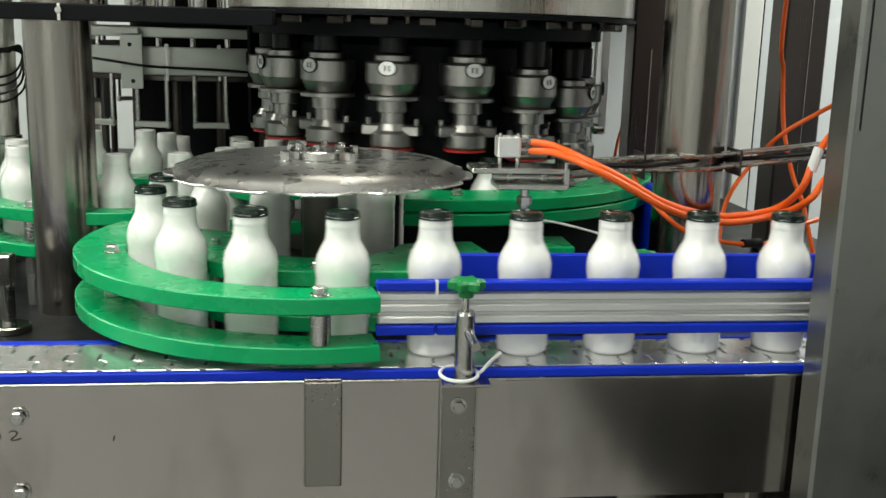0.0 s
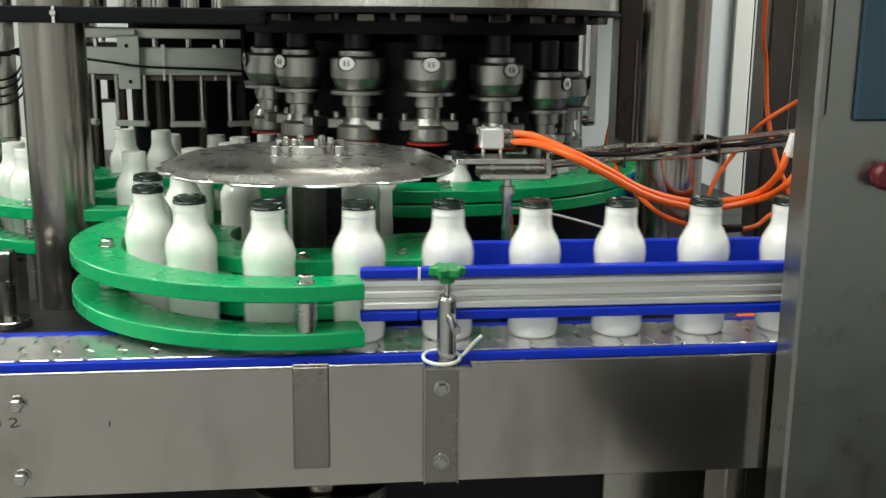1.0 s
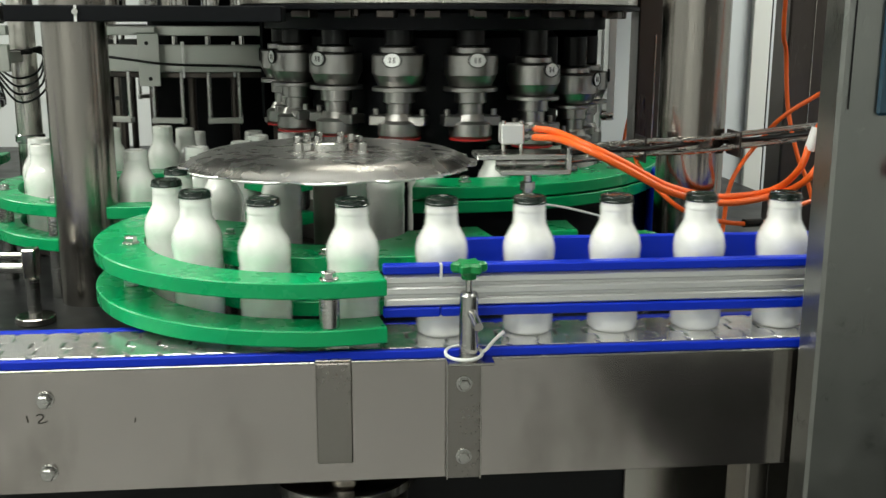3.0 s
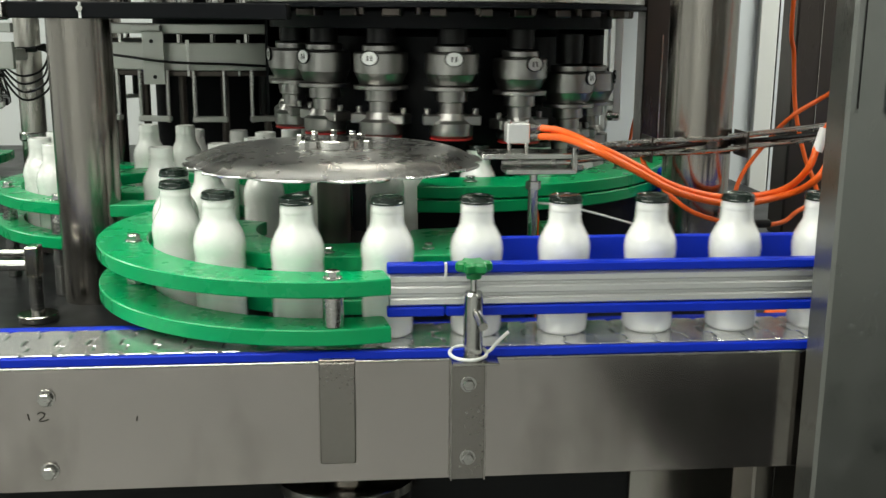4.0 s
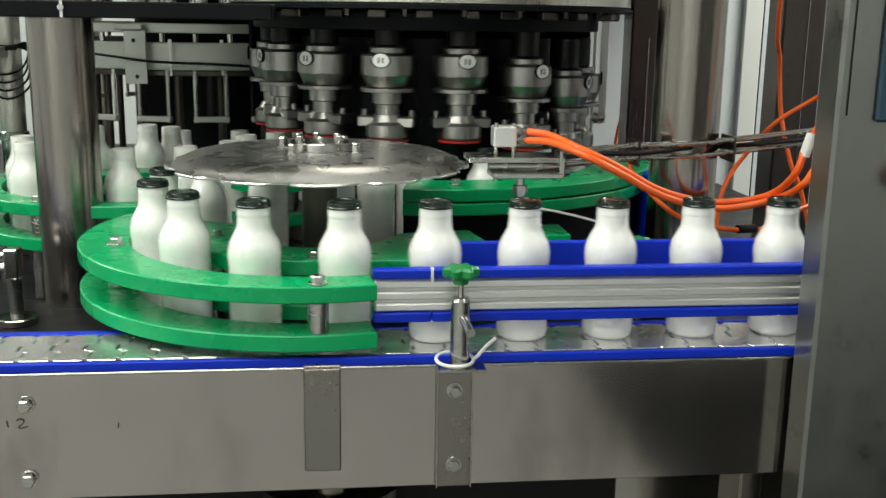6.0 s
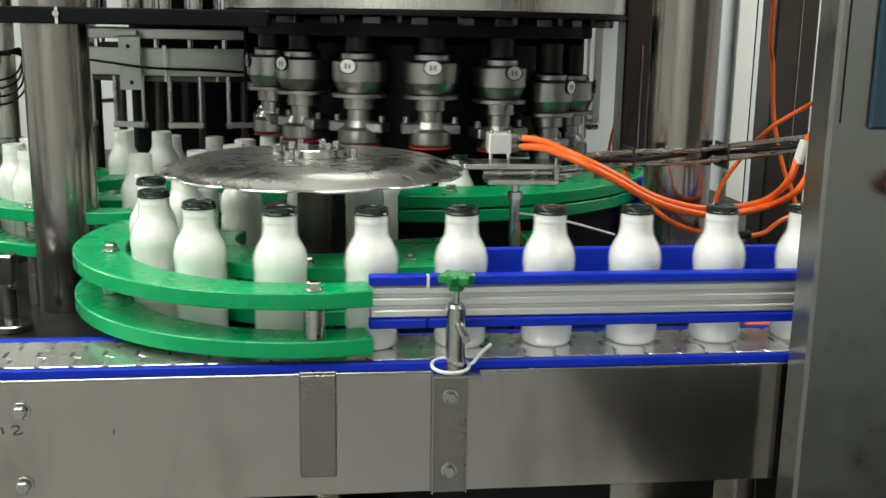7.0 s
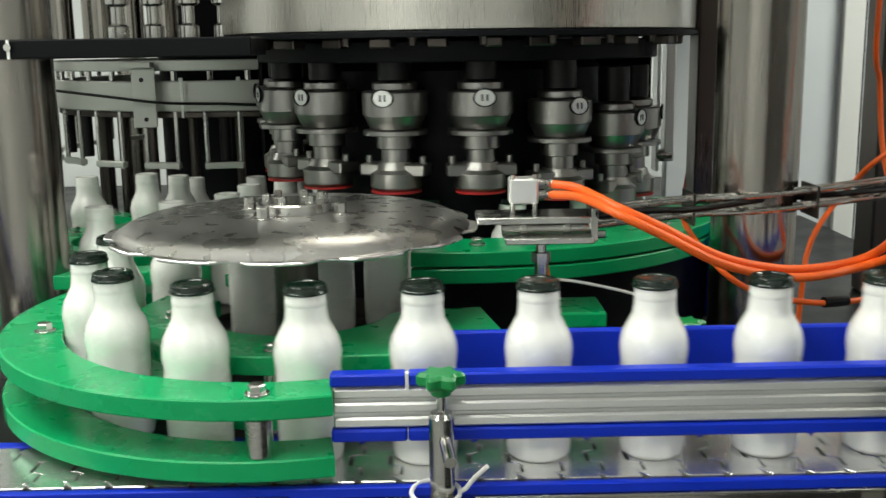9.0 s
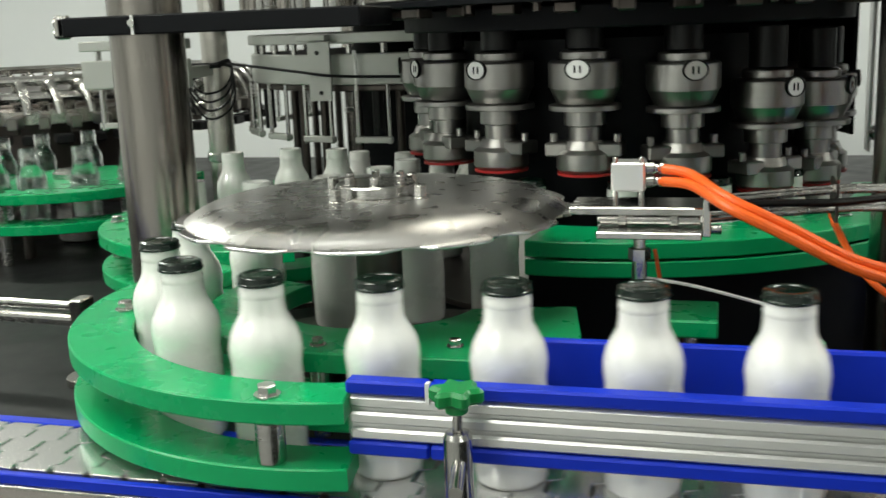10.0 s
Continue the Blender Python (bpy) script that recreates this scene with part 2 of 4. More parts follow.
# fixtures for the added lamps, all out of view
for lx, ly, lw in LIGHTS:
    f = thing("ceiling_light", "unseen long white batten ceiling light, placed to light the machine", "light", pose(lx, ly, zc), "ceiling lights")
    part("housing", box(B(), -0.7, 0.7, -0.17, 0.17, -0.06, 0, 0.004), WHITE, f)
    part("diffuser", box(B(), -0.66, 0.66, -0.15, 0.15, -0.075, -0.061, 0.004), GLOW, f)


def conveyor():
    c = thing("conveyor", "stainless steel bottle conveyor with blue wear strips", "conveyor")
    part("side_plate", box(B(), -4.6, 4.6, 0, 0.003, 0.835, 0.99, 0.001), PLATE, c)
    part("side_plate", box(B(), -4.6, 4.6, 0.124, 0.127, 0.835, 0.99, 0.001), STEEL, c)
    part("lip", box(B(), -4.6, 4.6, -0.0035, -0.0004, 0.9868, 0.9902, 0.0008), CHROME, c, "bright folded top edge")
    for y in (0.0, 0.115):
        part("wear_strip", box(B(), -4.6, 4.6, y - 0.001, y + (0.007 if y < 0.05 else 0.012), 0.9905, 1.0005, 0.001), BLUE, c, "blue plastic wear strip")
    for x in (-2.3, -1.2, 0.385, 1.6, 3.0, 4.2):
        part("leg", box(B(), x, x + 0.03, 0.03, 0.10, 0.0, 0.84, 0.003), TUBE, c)
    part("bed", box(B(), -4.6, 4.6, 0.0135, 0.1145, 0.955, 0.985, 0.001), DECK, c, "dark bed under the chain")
    return c


def arc_pts(c, r, a0, a1, n):
    return [(c.x + r * math.cos(radians(a0 + (a1 - a0) * i / n)), c.y + r * math.sin(radians(a0 + (a1 - a0) * i / n))) for i in range(n + 1)]


def guide_plate():
    g = thing("curved_guide", "two-tier green plastic curved bottle guide with steel spacers", "bottle guide")
    ro, ri = 0.318, 0.262
    mid = Vector((S.x - 0.013, S.y + 0.005))
    aE = -math.degrees(math.acos(0.080 / ro))
    outer = arc_pts(mid, ro, -208, aE, 48)
    inner = arc_pts(S, ri, -math.degrees(math.acos(0.060 / ri)), -210, 48)
    for z in (1.068, 1.010):
        part("plate", slab(B(), outer + inner, z, z + 0.020, 0.0015), GREEN, g)
    for x, y in ((-0.154, 0.007), (-0.424, 0.231)):
        part("bolt", hexbolt(B(), (x, y, 1.088), 0.0085, 0.009), CHROME, g, "steel hex bolt")
        part("spacer", cyl(B(), 0.0125, 1.030, 1.068, 24, (x, y, 0)), CHROME, g, "round steel spacer")
    return g


def front_rail():
    r = thing("guide_rail", "ribbed aluminium bottle rail with blue plastic edges", "guide rail", pose(0, 0, 0.006))
    for z in (1.042, 1.056, 1.070):
        part("rib", box(B(), -0.088, 4.3, 0.020, 0.0245, z + 0.001, z + 0.011, 0.002), ALU, r)
    part("profile", box(B(), -0.088, 4.3, 0.0248, 0.032, 1.0425, 1.0825, 0.001), ALU, r)
    for z in (1.030, 1.083):
        part("edge_strip", box(B(), -0.090, -0.0205, 0.018, 0.0342, z, z + 0.012, 0.002), BLUE, r, "blue plastic edge strip")
        part("edge_strip", box(B(), -0.0195, 4.3, 0.018, 0.0342, z, z + 0.012, 0.002), BLUE, r, "blue plastic edge strip")
    part("tape", box(B(), -0.0216, -0.0184, 0.0172, 0.0240, 1.0775, 1.0958, 0), WHITE, r, "narrow white tape over the joint")
    k = thing("back_rail", "tall blue plastic rail behind the bottles", "guide rail", pose(0, 0.012, 0.006))
    part("strip", box(B(), 0.0, 4.3, 0.0985, 0.1085, 1.03, 1.107, 0.002), BLUE, k)
    part("backing", box(B(), 0.01, 4.3, 0.109, 0.1145, 1.04, 1.085, 0.001), ALU, k)


def bracket_things():
    b = thing("clamp_post", "steel clamp post with a green star knob on the conveyor side", "clamp", pose(0.0055, 0, 0.003))
    part("bracket", box(B(), -0.0215, 0.0215, -0.006, -0.0005, 0.833, 0.985, 0.0008), BRACKET, b)
    part("bracket_foot", box(B(), -0.0215, 0.034, -0.03, 0.0, 0.9855, 0.989, 0.0008), STEEL, b)
    for x in (-0.0215, 0.0195):
        part("flange", box(B(), x, x + 0.002, -0.011, -0.0062, 0.833, 0.985, 0.0004), STEEL, b)
    for z in (0.956, 0.862):
        part("bolt", hexbolt(B(), (0, -0.006, z), 0.0075, 0.007, X90), CHROME, b, "steel hex bolt with washer")
    bm = B()
    lathe(bm, [(0, 0.989), (0.0115, 0.989), (0.0115, 1.066), (0.0095, 1.070), (0, 1.070)], 28, (0.005, -0.006, 0))
    part("post", bm, CHROME, b)
    part("spindle", cyl(B(), 0.004, 1.070, 1.09, 14, (0.005, -0.006, 0)), CHROME, b)
    bm = B()
    cyl(bm, 0.009, 1.086, 1.094, 20, (0.005, -0.006, 0))
    out = []
    for i in range(72):
        a = 2 * math.pi * i / 72
        r = 0.0185 + 0.0035 * math.cos(6 * a)
        out.append((0.005 + r * math.cos(a), -0.006 + r * math.sin(a)))
    slab(bm, out, 1.094, 1.107, 0.003)
    part("knob", bm, GREENKNOB, b, "green plastic star knob")
    bm = B()
    hose(bm, [(0.003, 0.016, 1.056), (0.012, -0.045, 1.038)], 0.0055, 16, 1)
    part("cross_rod", bm, CHROME, b)
    t = thing("cable_tie", "white cable tie round the foot of the clamp post", "cable tie", pose(0.0055, 0, 0.003))
    pts = [(0.005 + 0.022 * math.cos(a) - 0.006, -0.010 + 0.022 * math.sin(a), 0.996 + 0.002 * math.sin(a)) for a in [radians(i * 18) for i in range(21)]]
    pts += [(0.026, -0.012, 1.0), (0.034, -0.016, 1.012), (0.045, -0.02, 1.024)]
    part("strap", hose(B(), pts, 0.0022, 8, 2), WHITE, t)
    c = thing("cover_bracket", "plain folded steel bracket on the conveyor side", "bracket", pose(0.004, 0, 0))
    part("front", box(B(), -0.176, -0.133, -0.008, -0.0005, 0.862, 0.99, 0.0015), BRACKET, c)
    part("fold", box(B(), -0.176, -0.133, -0.008, 0.012, 0.9905, 0.9935, 0.001), BRACKET, c)
    for x, z in ((-0.486, 0.953), (-0.488, 0.862)):
        p = thing("side_bolt", "steel hex bolt in the conveyor side plate", "bolt", None, "conveyor bolts")
        part("washer", cyl(B(), 0.0105, 0, 0.002, 24, (x, 0, z), X90), CHROME, p)
        part("head", hexbolt(B(), (x, -0.002, z), 0.0082, 0.008, X90, False), CHROME, p)


def column(name, x, y, r, label):
    solid(name, cyl(B(), r, 0.0, 1.739, 48, (x, y, 0), None, 0.002), TUBE, label, "column")


def star_disc():
    d = thing("discharge_star", "round scalloped steel star disc on a dark shaft", "star wheel", pose(S.x, S.y, 0.010))
    out = []
    for i in range(288):
        a = 2 * math.pi * i / 288
        k = math.cos(NS * a)
        q = 0.212 - 0.014 * max(0, -k) ** 1.5
        out.append((q * math.cos(a), q * math.sin(a)))
    bm = slab(B(), out, 1.176, 1.1795, 0.001)
    part("disc", bm, DISC, d)
    part("dome", lathe(B(), [(0.203, 1.1796), (0.201, 1.1803), (0.195, 1.1845), (0.187, 1.1888), (0.177, 1.1923), (0.165, 1.1945), (0.150, 1.1957), (0.13, 1.1962), (0, 1.1965)], 96), DISC, d)
    part("hub", cyl(B(), 0.043, 1.196, 1.209, 32, (0, 0, 0)), CHROME, d)
    for i in range(6):
        a = radians(60 * i)
        part("hub_bolt", hexbolt(B(), (0.031 * math.cos(a), 0.031 * math.sin(a), 1.209), 0.005, 0.008), CHROME, d)
    for i in range(4):
        a = radians(90 * i + 20)
        part("clamp_bolt", hexbolt(B(), (0.062 * math.cos(a), 0.062 * math.sin(a), 1.1962), 0.007, 0.013), CHROME, d)
    part("shaft", cyl(B(), 0.025, 0.8, 1.176, 24, (0, 0, 0)), DARKSTEEL, d)
    return d


def capper():
    t = thing("capping_turret", "black turret carrying steel screw-capping heads", "capping turret", pose(C.x, C.y, 0))
    part("core", cyl(B(), 0.244, 0.96, 1.385, 64, (0, 0, 0)), BLACKPAINT, t)
    # black sheet added to close off the bright wall behind the heads
    d0 = thing("turret_guard", "black curved sheet added as a dark background behind the capping heads", "guard", pose(C.x, C.y, 0))
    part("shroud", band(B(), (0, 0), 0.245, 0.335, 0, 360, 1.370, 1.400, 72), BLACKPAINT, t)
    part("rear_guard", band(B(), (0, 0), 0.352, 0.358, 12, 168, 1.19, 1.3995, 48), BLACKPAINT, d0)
    heads = []
    first = None
    for i in range(NC):
        a = radians(360 * i / NC)
        m = pose(RC * math.cos(a), RC * math.sin(a), 0, 0, 0, math.degrees(a))
        if first is None:
            h = new("capping_head")
            h.parent = t
            first = h
            part("spindle", cyl(B(), 0.021, 0.127, 0.188, 24), BLACK, h, "black spindle sleeve")
            part("collar", lathe(B(), [(0, 0.112), (0.0259, 0.112), (0.0281, 0.115), (0.0281, 0.124), (0.0259, 0.126), (0, 0.126)], 28), HEAD, h)
            part("clutch", lathe(B(), [(0, 0.0525), (0.0310, 0.0525), (0.0318, 0.054), (0.0385, 0.0725), (0.0388, 0.0735), (0.0378, 0.0737), (0.0378, 0.0752), (0.0405, 0.0754),
                                       (0.0405, 0.1095), (0.0385, 0.1118), (0, 0.1120)], 36), HEAD, h)
            part("flange", cyl(B(), 0.0405, 0.043, 0.051, 32), HEAD, h)
            part("neck", lathe(B(), [(0, 0.0), (0.0184, 0.0), (0.0184, 0.02), (0.0238, 0.022), (0.0238, 0.043), (0, 0.043)], 24), HEAD, h)
            part("chuck", lathe(B(), [(0, -0.045), (0.0292, -0.045), (0.0324, -0.04), (0.0324, -0.018), (0.0259, -0.012), (0.0216, 0.0), (0, 0.0)], 28), HEAD, h)
            part("ring", lathe(B(), [(0.0281, -0.049), (0.0319, -0.049), (0.0319, -0.0455), (0.0281, -0.0455)], 28), REDRING, h, "thin red ring")
            for s in (-1, 1):
                jaw = box(B(), -0.017, 0.017, s * 0.030 - 0.013, s * 0.030 + 0.013, -0.022, -0.003, 0.002)
                part("jaw", jaw, HEAD, h)
                part("jaw_screw", cyl(B(), 0.0045, -0.003, 0.009, 10, (0, s * 0.036, 0)), HEAD, h)
            part("badge", cyl(B(), 0.0125, 0, 0.002, 28, (0.0395, 0.0, 0.102), Y90), ALU, h, "round steel number badge")
            part("badge_rim", lathe(B(), [(0.0125, 0), (0.0142, 0), (0.0142, 0.003), (0.0125, 0.003), (0.0125, 0)], 28, (0.0392, 0.0, 0.102), Y90), BLACK, h)
            for dy in (-0.003, 0.003):
                part("badge_bar", box(B(), 0.0415, 0.0420, dy - 0.0011, dy + 0.0011, 0.097, 0.107, 0), BLACK, h)
            for o in h.children:
                o.data.transform(Matrix.Diagonal((1.16, 1.16, 0.91, 1)))
        else:
            h = first.copy()
            scene.collection.objects.link(h)
            for o in first.children:
                q = o.copy()
                scene.collection.objects.link(q)
                q.parent = h
            h.parent = t
        h.matrix_basis = Matrix.Translation((0, 0, 1.228)) @ m
        heads.append((h, i))
    return t, heads


def drum():
    d = thing("steel_drum", "large brushed steel drum over the capping heads", "drum", pose(C.x, C.y, 0.018))
    part("skirt", band(B(), (0, 0), 0.385, 0.395, 0, 360, 1.3945, 1.721, 96), DRUM, d)
    part("base_plate", cyl(B(), 0.40, 1.386, 1.394, 96, (0, 0, 0)), BLACKPAINT, d)
    for i in range(24):
        a = radians(15 * i + 4)
        part("bolt", hexbolt(B(), (0.37 * math.cos(a), 0.37 * math.sin(a), 1.386), 0.006, 0.01, pose(0, 0, 0, 180)), DARKSTEEL, d)
    b = thing("cross_beam", "black steel beam clamped round the column", "beam", pose(-0.004, 0.087, 0.014))
    part("beam", box(B(), -0.64, -0.22, 0.40, 0.53, 1.369, 1.394, 0.002), BLACKPAINT, b)


def cabinet():
    c = thing("control_cabinet", "grey satin steel control cabinet with a dark screen", "control cabinet", pose(0.018, 0, 0))
    part("body", box(B(), 0.402, 0.90, -0.060, -0.010, 0.25, 1.9, 0.004), CABINET, c)
    part("screen", box(B(), 0.446, 0.71, -0.066, -0.0605, 1.283, 1.45, 0.003), SCREEN, c, "dark blue glossy touch screen")
    part("seam", box(B(), 0.413, 0.4145, -0.0612, -0.0605, 1.29, 1.9, 0), BLACK, c)
    part("button", lathe(B(), [(0, 0), (0.012, 0), (0.016, 0.01), (0.016, 0.018), (0.012, 0.022), (0, 0.023)], 28, (0.485, -0.0605, 1.222), X90), RED, c, "red mushroom push button")
    part("foot", box(B(), 0.41, 0.47, -0.05, -0.01, 0, 0.25, 0.003), CABINET, c)
    part("foot", box(B(), 0.82, 0.88, -0.05, -0.01, 0, 0.25, 0.003), CABINET, c)


conveyor()
guide_plate()
front_rail()
bracket_things()
column("column", -0.556, 0.552, 0.050, "brushed stainless steel machine column")
column("column", 0.403, 0.372, 0.051, "brushed stainless steel machine column by the rail")
disc = star_disc()
turret, heads = capper()
drum()
cabinet()

# ---- bottles ----


def bottle_mesh():
    bm = B()
    lathe(bm, [(0, 0.0042), (0.0211, 0.0021), (0.028, 0), (0.0308, 0.0032), (0.032, 0.0106), (0.032, 0.0827), (0.0313, 0.0912), (0.0325, 0.0996), (0.0329, 0.1071),
               (0.032, 0.1145), (0.0302, 0.1214), (0.0272, 0.1272), (0.0241, 0.133), (0.0211, 0.1389), (0.0203, 0.1463), (0.0199, 0.1532), (0, 0.1532)], 36)
    return finish("milk_bottle", bm, MILK)


def mouth_mesh():
    bm = B()
    lathe(bm, [(0.016, 0.1532), (0.0199, 0.1532), (0.0203, 0.1548), (0.0203, 0.1579), (0.0198, 0.1595), (0.0198, 0.1696), (0.0188, 0.1717), (0.016, 0.1717), (0.016, 0.1534)], 28)
    return finish("mouth", bm, MILK)


def cap_mesh():
    bm = B()
    prof = [(0, 0.0082), (0.0132, 0.0082), (0.0142, 0.0091), (0.0170, 0.0094), (0.0192, 0.0084), (0.0203, 0.0062), (0.0206, 0.0030), (0.0213, 0.0020), (0.0213, 0.0006), (0.0208, 0.0),
            (0.0203, 0.0), (0.0202, 0.0074), (0, 0.0076)]
    lathe(bm, prof, 40)
    return finish("bottle_cap", bm, CAP)


BOTTLE, MOUTH, LID = bottle_mesh(), mouth_mesh(), cap_mesh()


def on(c, r, a):
    return Vector((c.x + r * math.cos(a), c.y + r * math.sin(a), ZC))


def towards(a, b):
    d = b - a
    return math.atan2(d.y, d.x)


TAU = 2 * math.pi
aF = towards(F, T)                   # where the filler passes bottles on
aT0, aT1 = towards(T, F), towards(T, C)
aC0, aC1 = towards(C, T), towards(C, S)
aS0, aS1 = towards(S, C), -math.pi / 2
STEPS_S = ((aS1 - aS0) % TAU) / TAU * NS
STEPS_C = ((aC0 - aC1) % TAU) / TAU * NC
STEPS_T = ((aT1 - aT0) % TAU) / TAU * NT

# ---- machine table, chain and further guides ----


def conveyor_chain():
    c = thing("conveyor_chain", "linked steel slat chain running along the conveyor", "conveyor chain")
    w0, w1, p = 0.0145, 0.1135, 0.038
    out = [(0.001, w0), (0.031, w0), (0.031, w0 + 0.010), (0.027, w0 + 0.012), (0.0355, w0 + 0.012), (0.0355, w0 + 0.034), (0.0240, w0 + 0.038), (0.0240, w1 - 0.038),
           (0.0355, w1 - 0.034), (0.0355, w1 - 0.012), (0.027, w1 - 0.012), (0.031, w1 - 0.010), (0.031, w1), (0.001, w1), (-0.0105, w1 - 0.0135), (-0.0005, w1 - 0.0145),
           (-0.0005, w1 - 0.033), (-0.011, w1 - 0.0385), (-0.011, w0 + 0.0385), (-0.0005, w0 + 0.033), (-0.0005, w0 + 0.0145), (-0.0105, w0 + 0.0135)]
    me = finish("slat", slab(B(), out, 0.994, 0.9995, 0.0008), CHAIN)
    for i in range(128):
        s = new("slat", me)
        s.parent = c
        s.matrix_basis = pose(-4.35 + i * p, 0, 0)
    return c


def plate_ring(name, label, c, ri, ro, a0, a1, bolts, zs=(1.010, 1.068), posts=True):
    g = thing(name, label, "bottle guide")
    for z in zs:
        part("plate", band(B(), c, ri, ro, a0, a1, z, z + 0.020, 48, 0.0015), GREEN, g)
    rm = (ri + ro) / 2
    for a in bolts:
        x, y = c.x + rm * math.cos(radians(a)), c.y + rm * math.sin(radians(a))
        part("bolt", hexbolt(B(), (x, y, zs[-1] + 0.02), 0.0085, 0.009), CHROME, g, "steel hex bolt")
        part("spacer", cyl(B(), 0.0125, zs[0] + 0.020, zs[-1], 20, (x, y, 0)), CHROME, g, "round steel spacer")
        part("post", cyl(B(), 0.012, 0.925, zs[0], 16, (x, y, 0)), CHROME, g, "short steel post")
    return g


def table():
    b = thing("machine_table", "dark stained machine table under the star wheels", "machine table")
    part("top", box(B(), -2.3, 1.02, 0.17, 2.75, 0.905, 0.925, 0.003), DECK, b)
    part("apron", box(B(), -2.28, 1.0, 0.19, 2.73, 0.8605, 0.9048, 0.003), DARKSTEEL, b)
    k = thing("infeed_track", "narrow steel track behind the filler", "track", pose(0.2915, 0.10, 0))
    part("bed", box(B(), -0.68, -0.57, 1.90, 4.38, 0.955, 0.9693, 0.002), STEEL, k)
    for y in (2.0, 3.1, 4.25):
        part("leg", box(B(), -0.64, -0.61, y, y + 0.03, 0.0 if y > 2.7 else 0.925, 0.9545, 0.002), TUBE, k)
    m = thing("base_frame", "dark closed machine frame below the table", "frame")
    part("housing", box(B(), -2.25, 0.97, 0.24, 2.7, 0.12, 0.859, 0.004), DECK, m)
    for x in (-2.1, -0.55, 0.82):
        part("foot", cyl(B(), 0.04, 0, 0.12, 20, (x, 0.36, 0)), TUBE, m)
        part("foot", cyl(B(), 0.04, 0, 0.12, 20, (x, 2.6, 0)), TUBE, m)
    # steel sheet added to mirror pale floor, for the lit patch under the conveyor
    part("side_panel", box(B(), 0.28, 0.96, 0.232, 0.2385, 0.16, 0.855, 0.002), STEEL, m, "steel panel added in place of the lit floor beyond")
    d = thing("drive_flange", "round steel flange under the conveyor", "flange", pose(0.005, 0, 0.022))
    part("drum", cyl(B(), 0.085, 0.60, 0.765, 40, (-0.145, 0.12, 0)), DARKSTEEL, d)
    part("rim", cyl(B(), 0.098, 0.765, 0.780, 40, (-0.145, 0.12, 0)), STEEL, d)
    part("stem", cyl(B(), 0.03, 0.78, 0.933, 20, (-0.145, 0.075, 0)), TUBE, d)
    part("foot", cyl(B(), 0.05, -0.022, 0.60, 20, (-0.145, 0.12, 0)), DARKSTEEL, d)
    # slide plates that carry the bottles between the wheels
    for c, r, a0, a1, z in ((S, RS, 25, 218, 0.9995), (T, RT, 0, 360, 0.9995), (C, RC, 0, 360, 0.9995), (F, RF, 0, 360, 0.9695)):
        q = thing("slide_plate", "dark worn steel slide plate under the bottles", "slide plate")
        part("plate", band(B(), c, r - 0.05, r + 0.05, a0, a1, z - 0.008, z, 72, 0.001), DARKSTEEL, q)
        for a in (a0 + 25, a0 + 100, a0 + 160):
            x, y = c.x + r * math.cos(radians(a)), c.y + r * math.sin(radians(a))
            part("stand", cyl(B(), 0.012, 0.925, z - 0.008, 14, (x, y, 0)), DARKSTEEL, q)


def inner_guides():
    g = thing("inner_guide", "green plastic inner guide inside the discharge star", "bottle guide")
    for z in (1.012, 1.070):
        arc = arc_pts(S, 0.191, -205, -90, 32)
        out = arc + [(0.072, S.y - 0.191), (0.082, 0.19), (0.062, 0.30), (-0.025, 0.285)] + arc_pts(S, 0.112, -14, -205, 32)
        part("plate", slab(B(), out, z, z + 0.02, 0.0015), GREEN, g)
    for x, y in ((-0.03, 0.15), (-0.16, 0.135), (-0.295, 0.275)):
        part("bolt", hexbolt(B(), (x, y, 1.09), 0.006, 0.007), CHROME, g)
        part("spacer", cyl(B(), 0.010, 1.032, 1.070, 18, (x, y, 0)), CHROME, g)
        part("post", cyl(B(), 0.010, 0.925 if y > 0.17 else 1.0, 1.012, 14, (x, y, 0)), CHROME, g)
    w = thing("guide_finger", "short green plastic guide finger behind the blue rail", "bottle guide")
    part("finger", box(B(), 0.150, 0.205, 0.262, 0.338, 1.072, 1.090, 0.002), GREEN, w)
    part("stand", cyl(B(), 0.008, 0.925, 1.072, 14, (0.178, 0.30, 0)), CHROME, w)
    plate_ring("transfer_guide", "two-tier green plastic guide round the transfer star", T, 0.236, 0.283, -212, -62, (-118, -160, -200))
    plate_ring("transfer_inner_guide", "green plastic ring inside the transfer star", T, 0.09, 0.163, 0, 360, (60, 150, 240, 330))
    plate_ring("capper_guide", "dark green plastic guide round the capping turret", C, 0.345, 0.446, -100, 4, (-88, -40, -6), (1.080, 1.103))
    # black sheet standing in for the deep shade below the turret guide
    k = thing("guide_apron", "black curved sheet added for the shade under the turret guide", "apron", pose(C.x, C.y, 0))
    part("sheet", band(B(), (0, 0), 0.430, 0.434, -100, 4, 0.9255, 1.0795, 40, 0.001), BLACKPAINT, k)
    plate_ring("capper_guide", "short dark green plastic guide between turret and transfer star", C, 0.345, 0.430, -158, -134, (-146,), (1.030, 1.090))
    plate_ring("filler_guide", "green plastic guide in front of the filler", F, 0.36, 0.405, -150, -50, (-130, -100, -70), (0.98, 1.03))
    b = thing("outfeed_block", "dark blue plastic guide block beside the turret", "bottle guide", pose(0.045, 0.11, 0))
    part("block", box(B(), 0.395, 0.475, 0.52, 0.60, 0.96, 1.118, 0.004), BLUE, b)
    part("stand", box(B(), 0.425, 0.445, 0.55, 0.57, 0.925, 0.96, 0.002), DARKSTEEL, b)


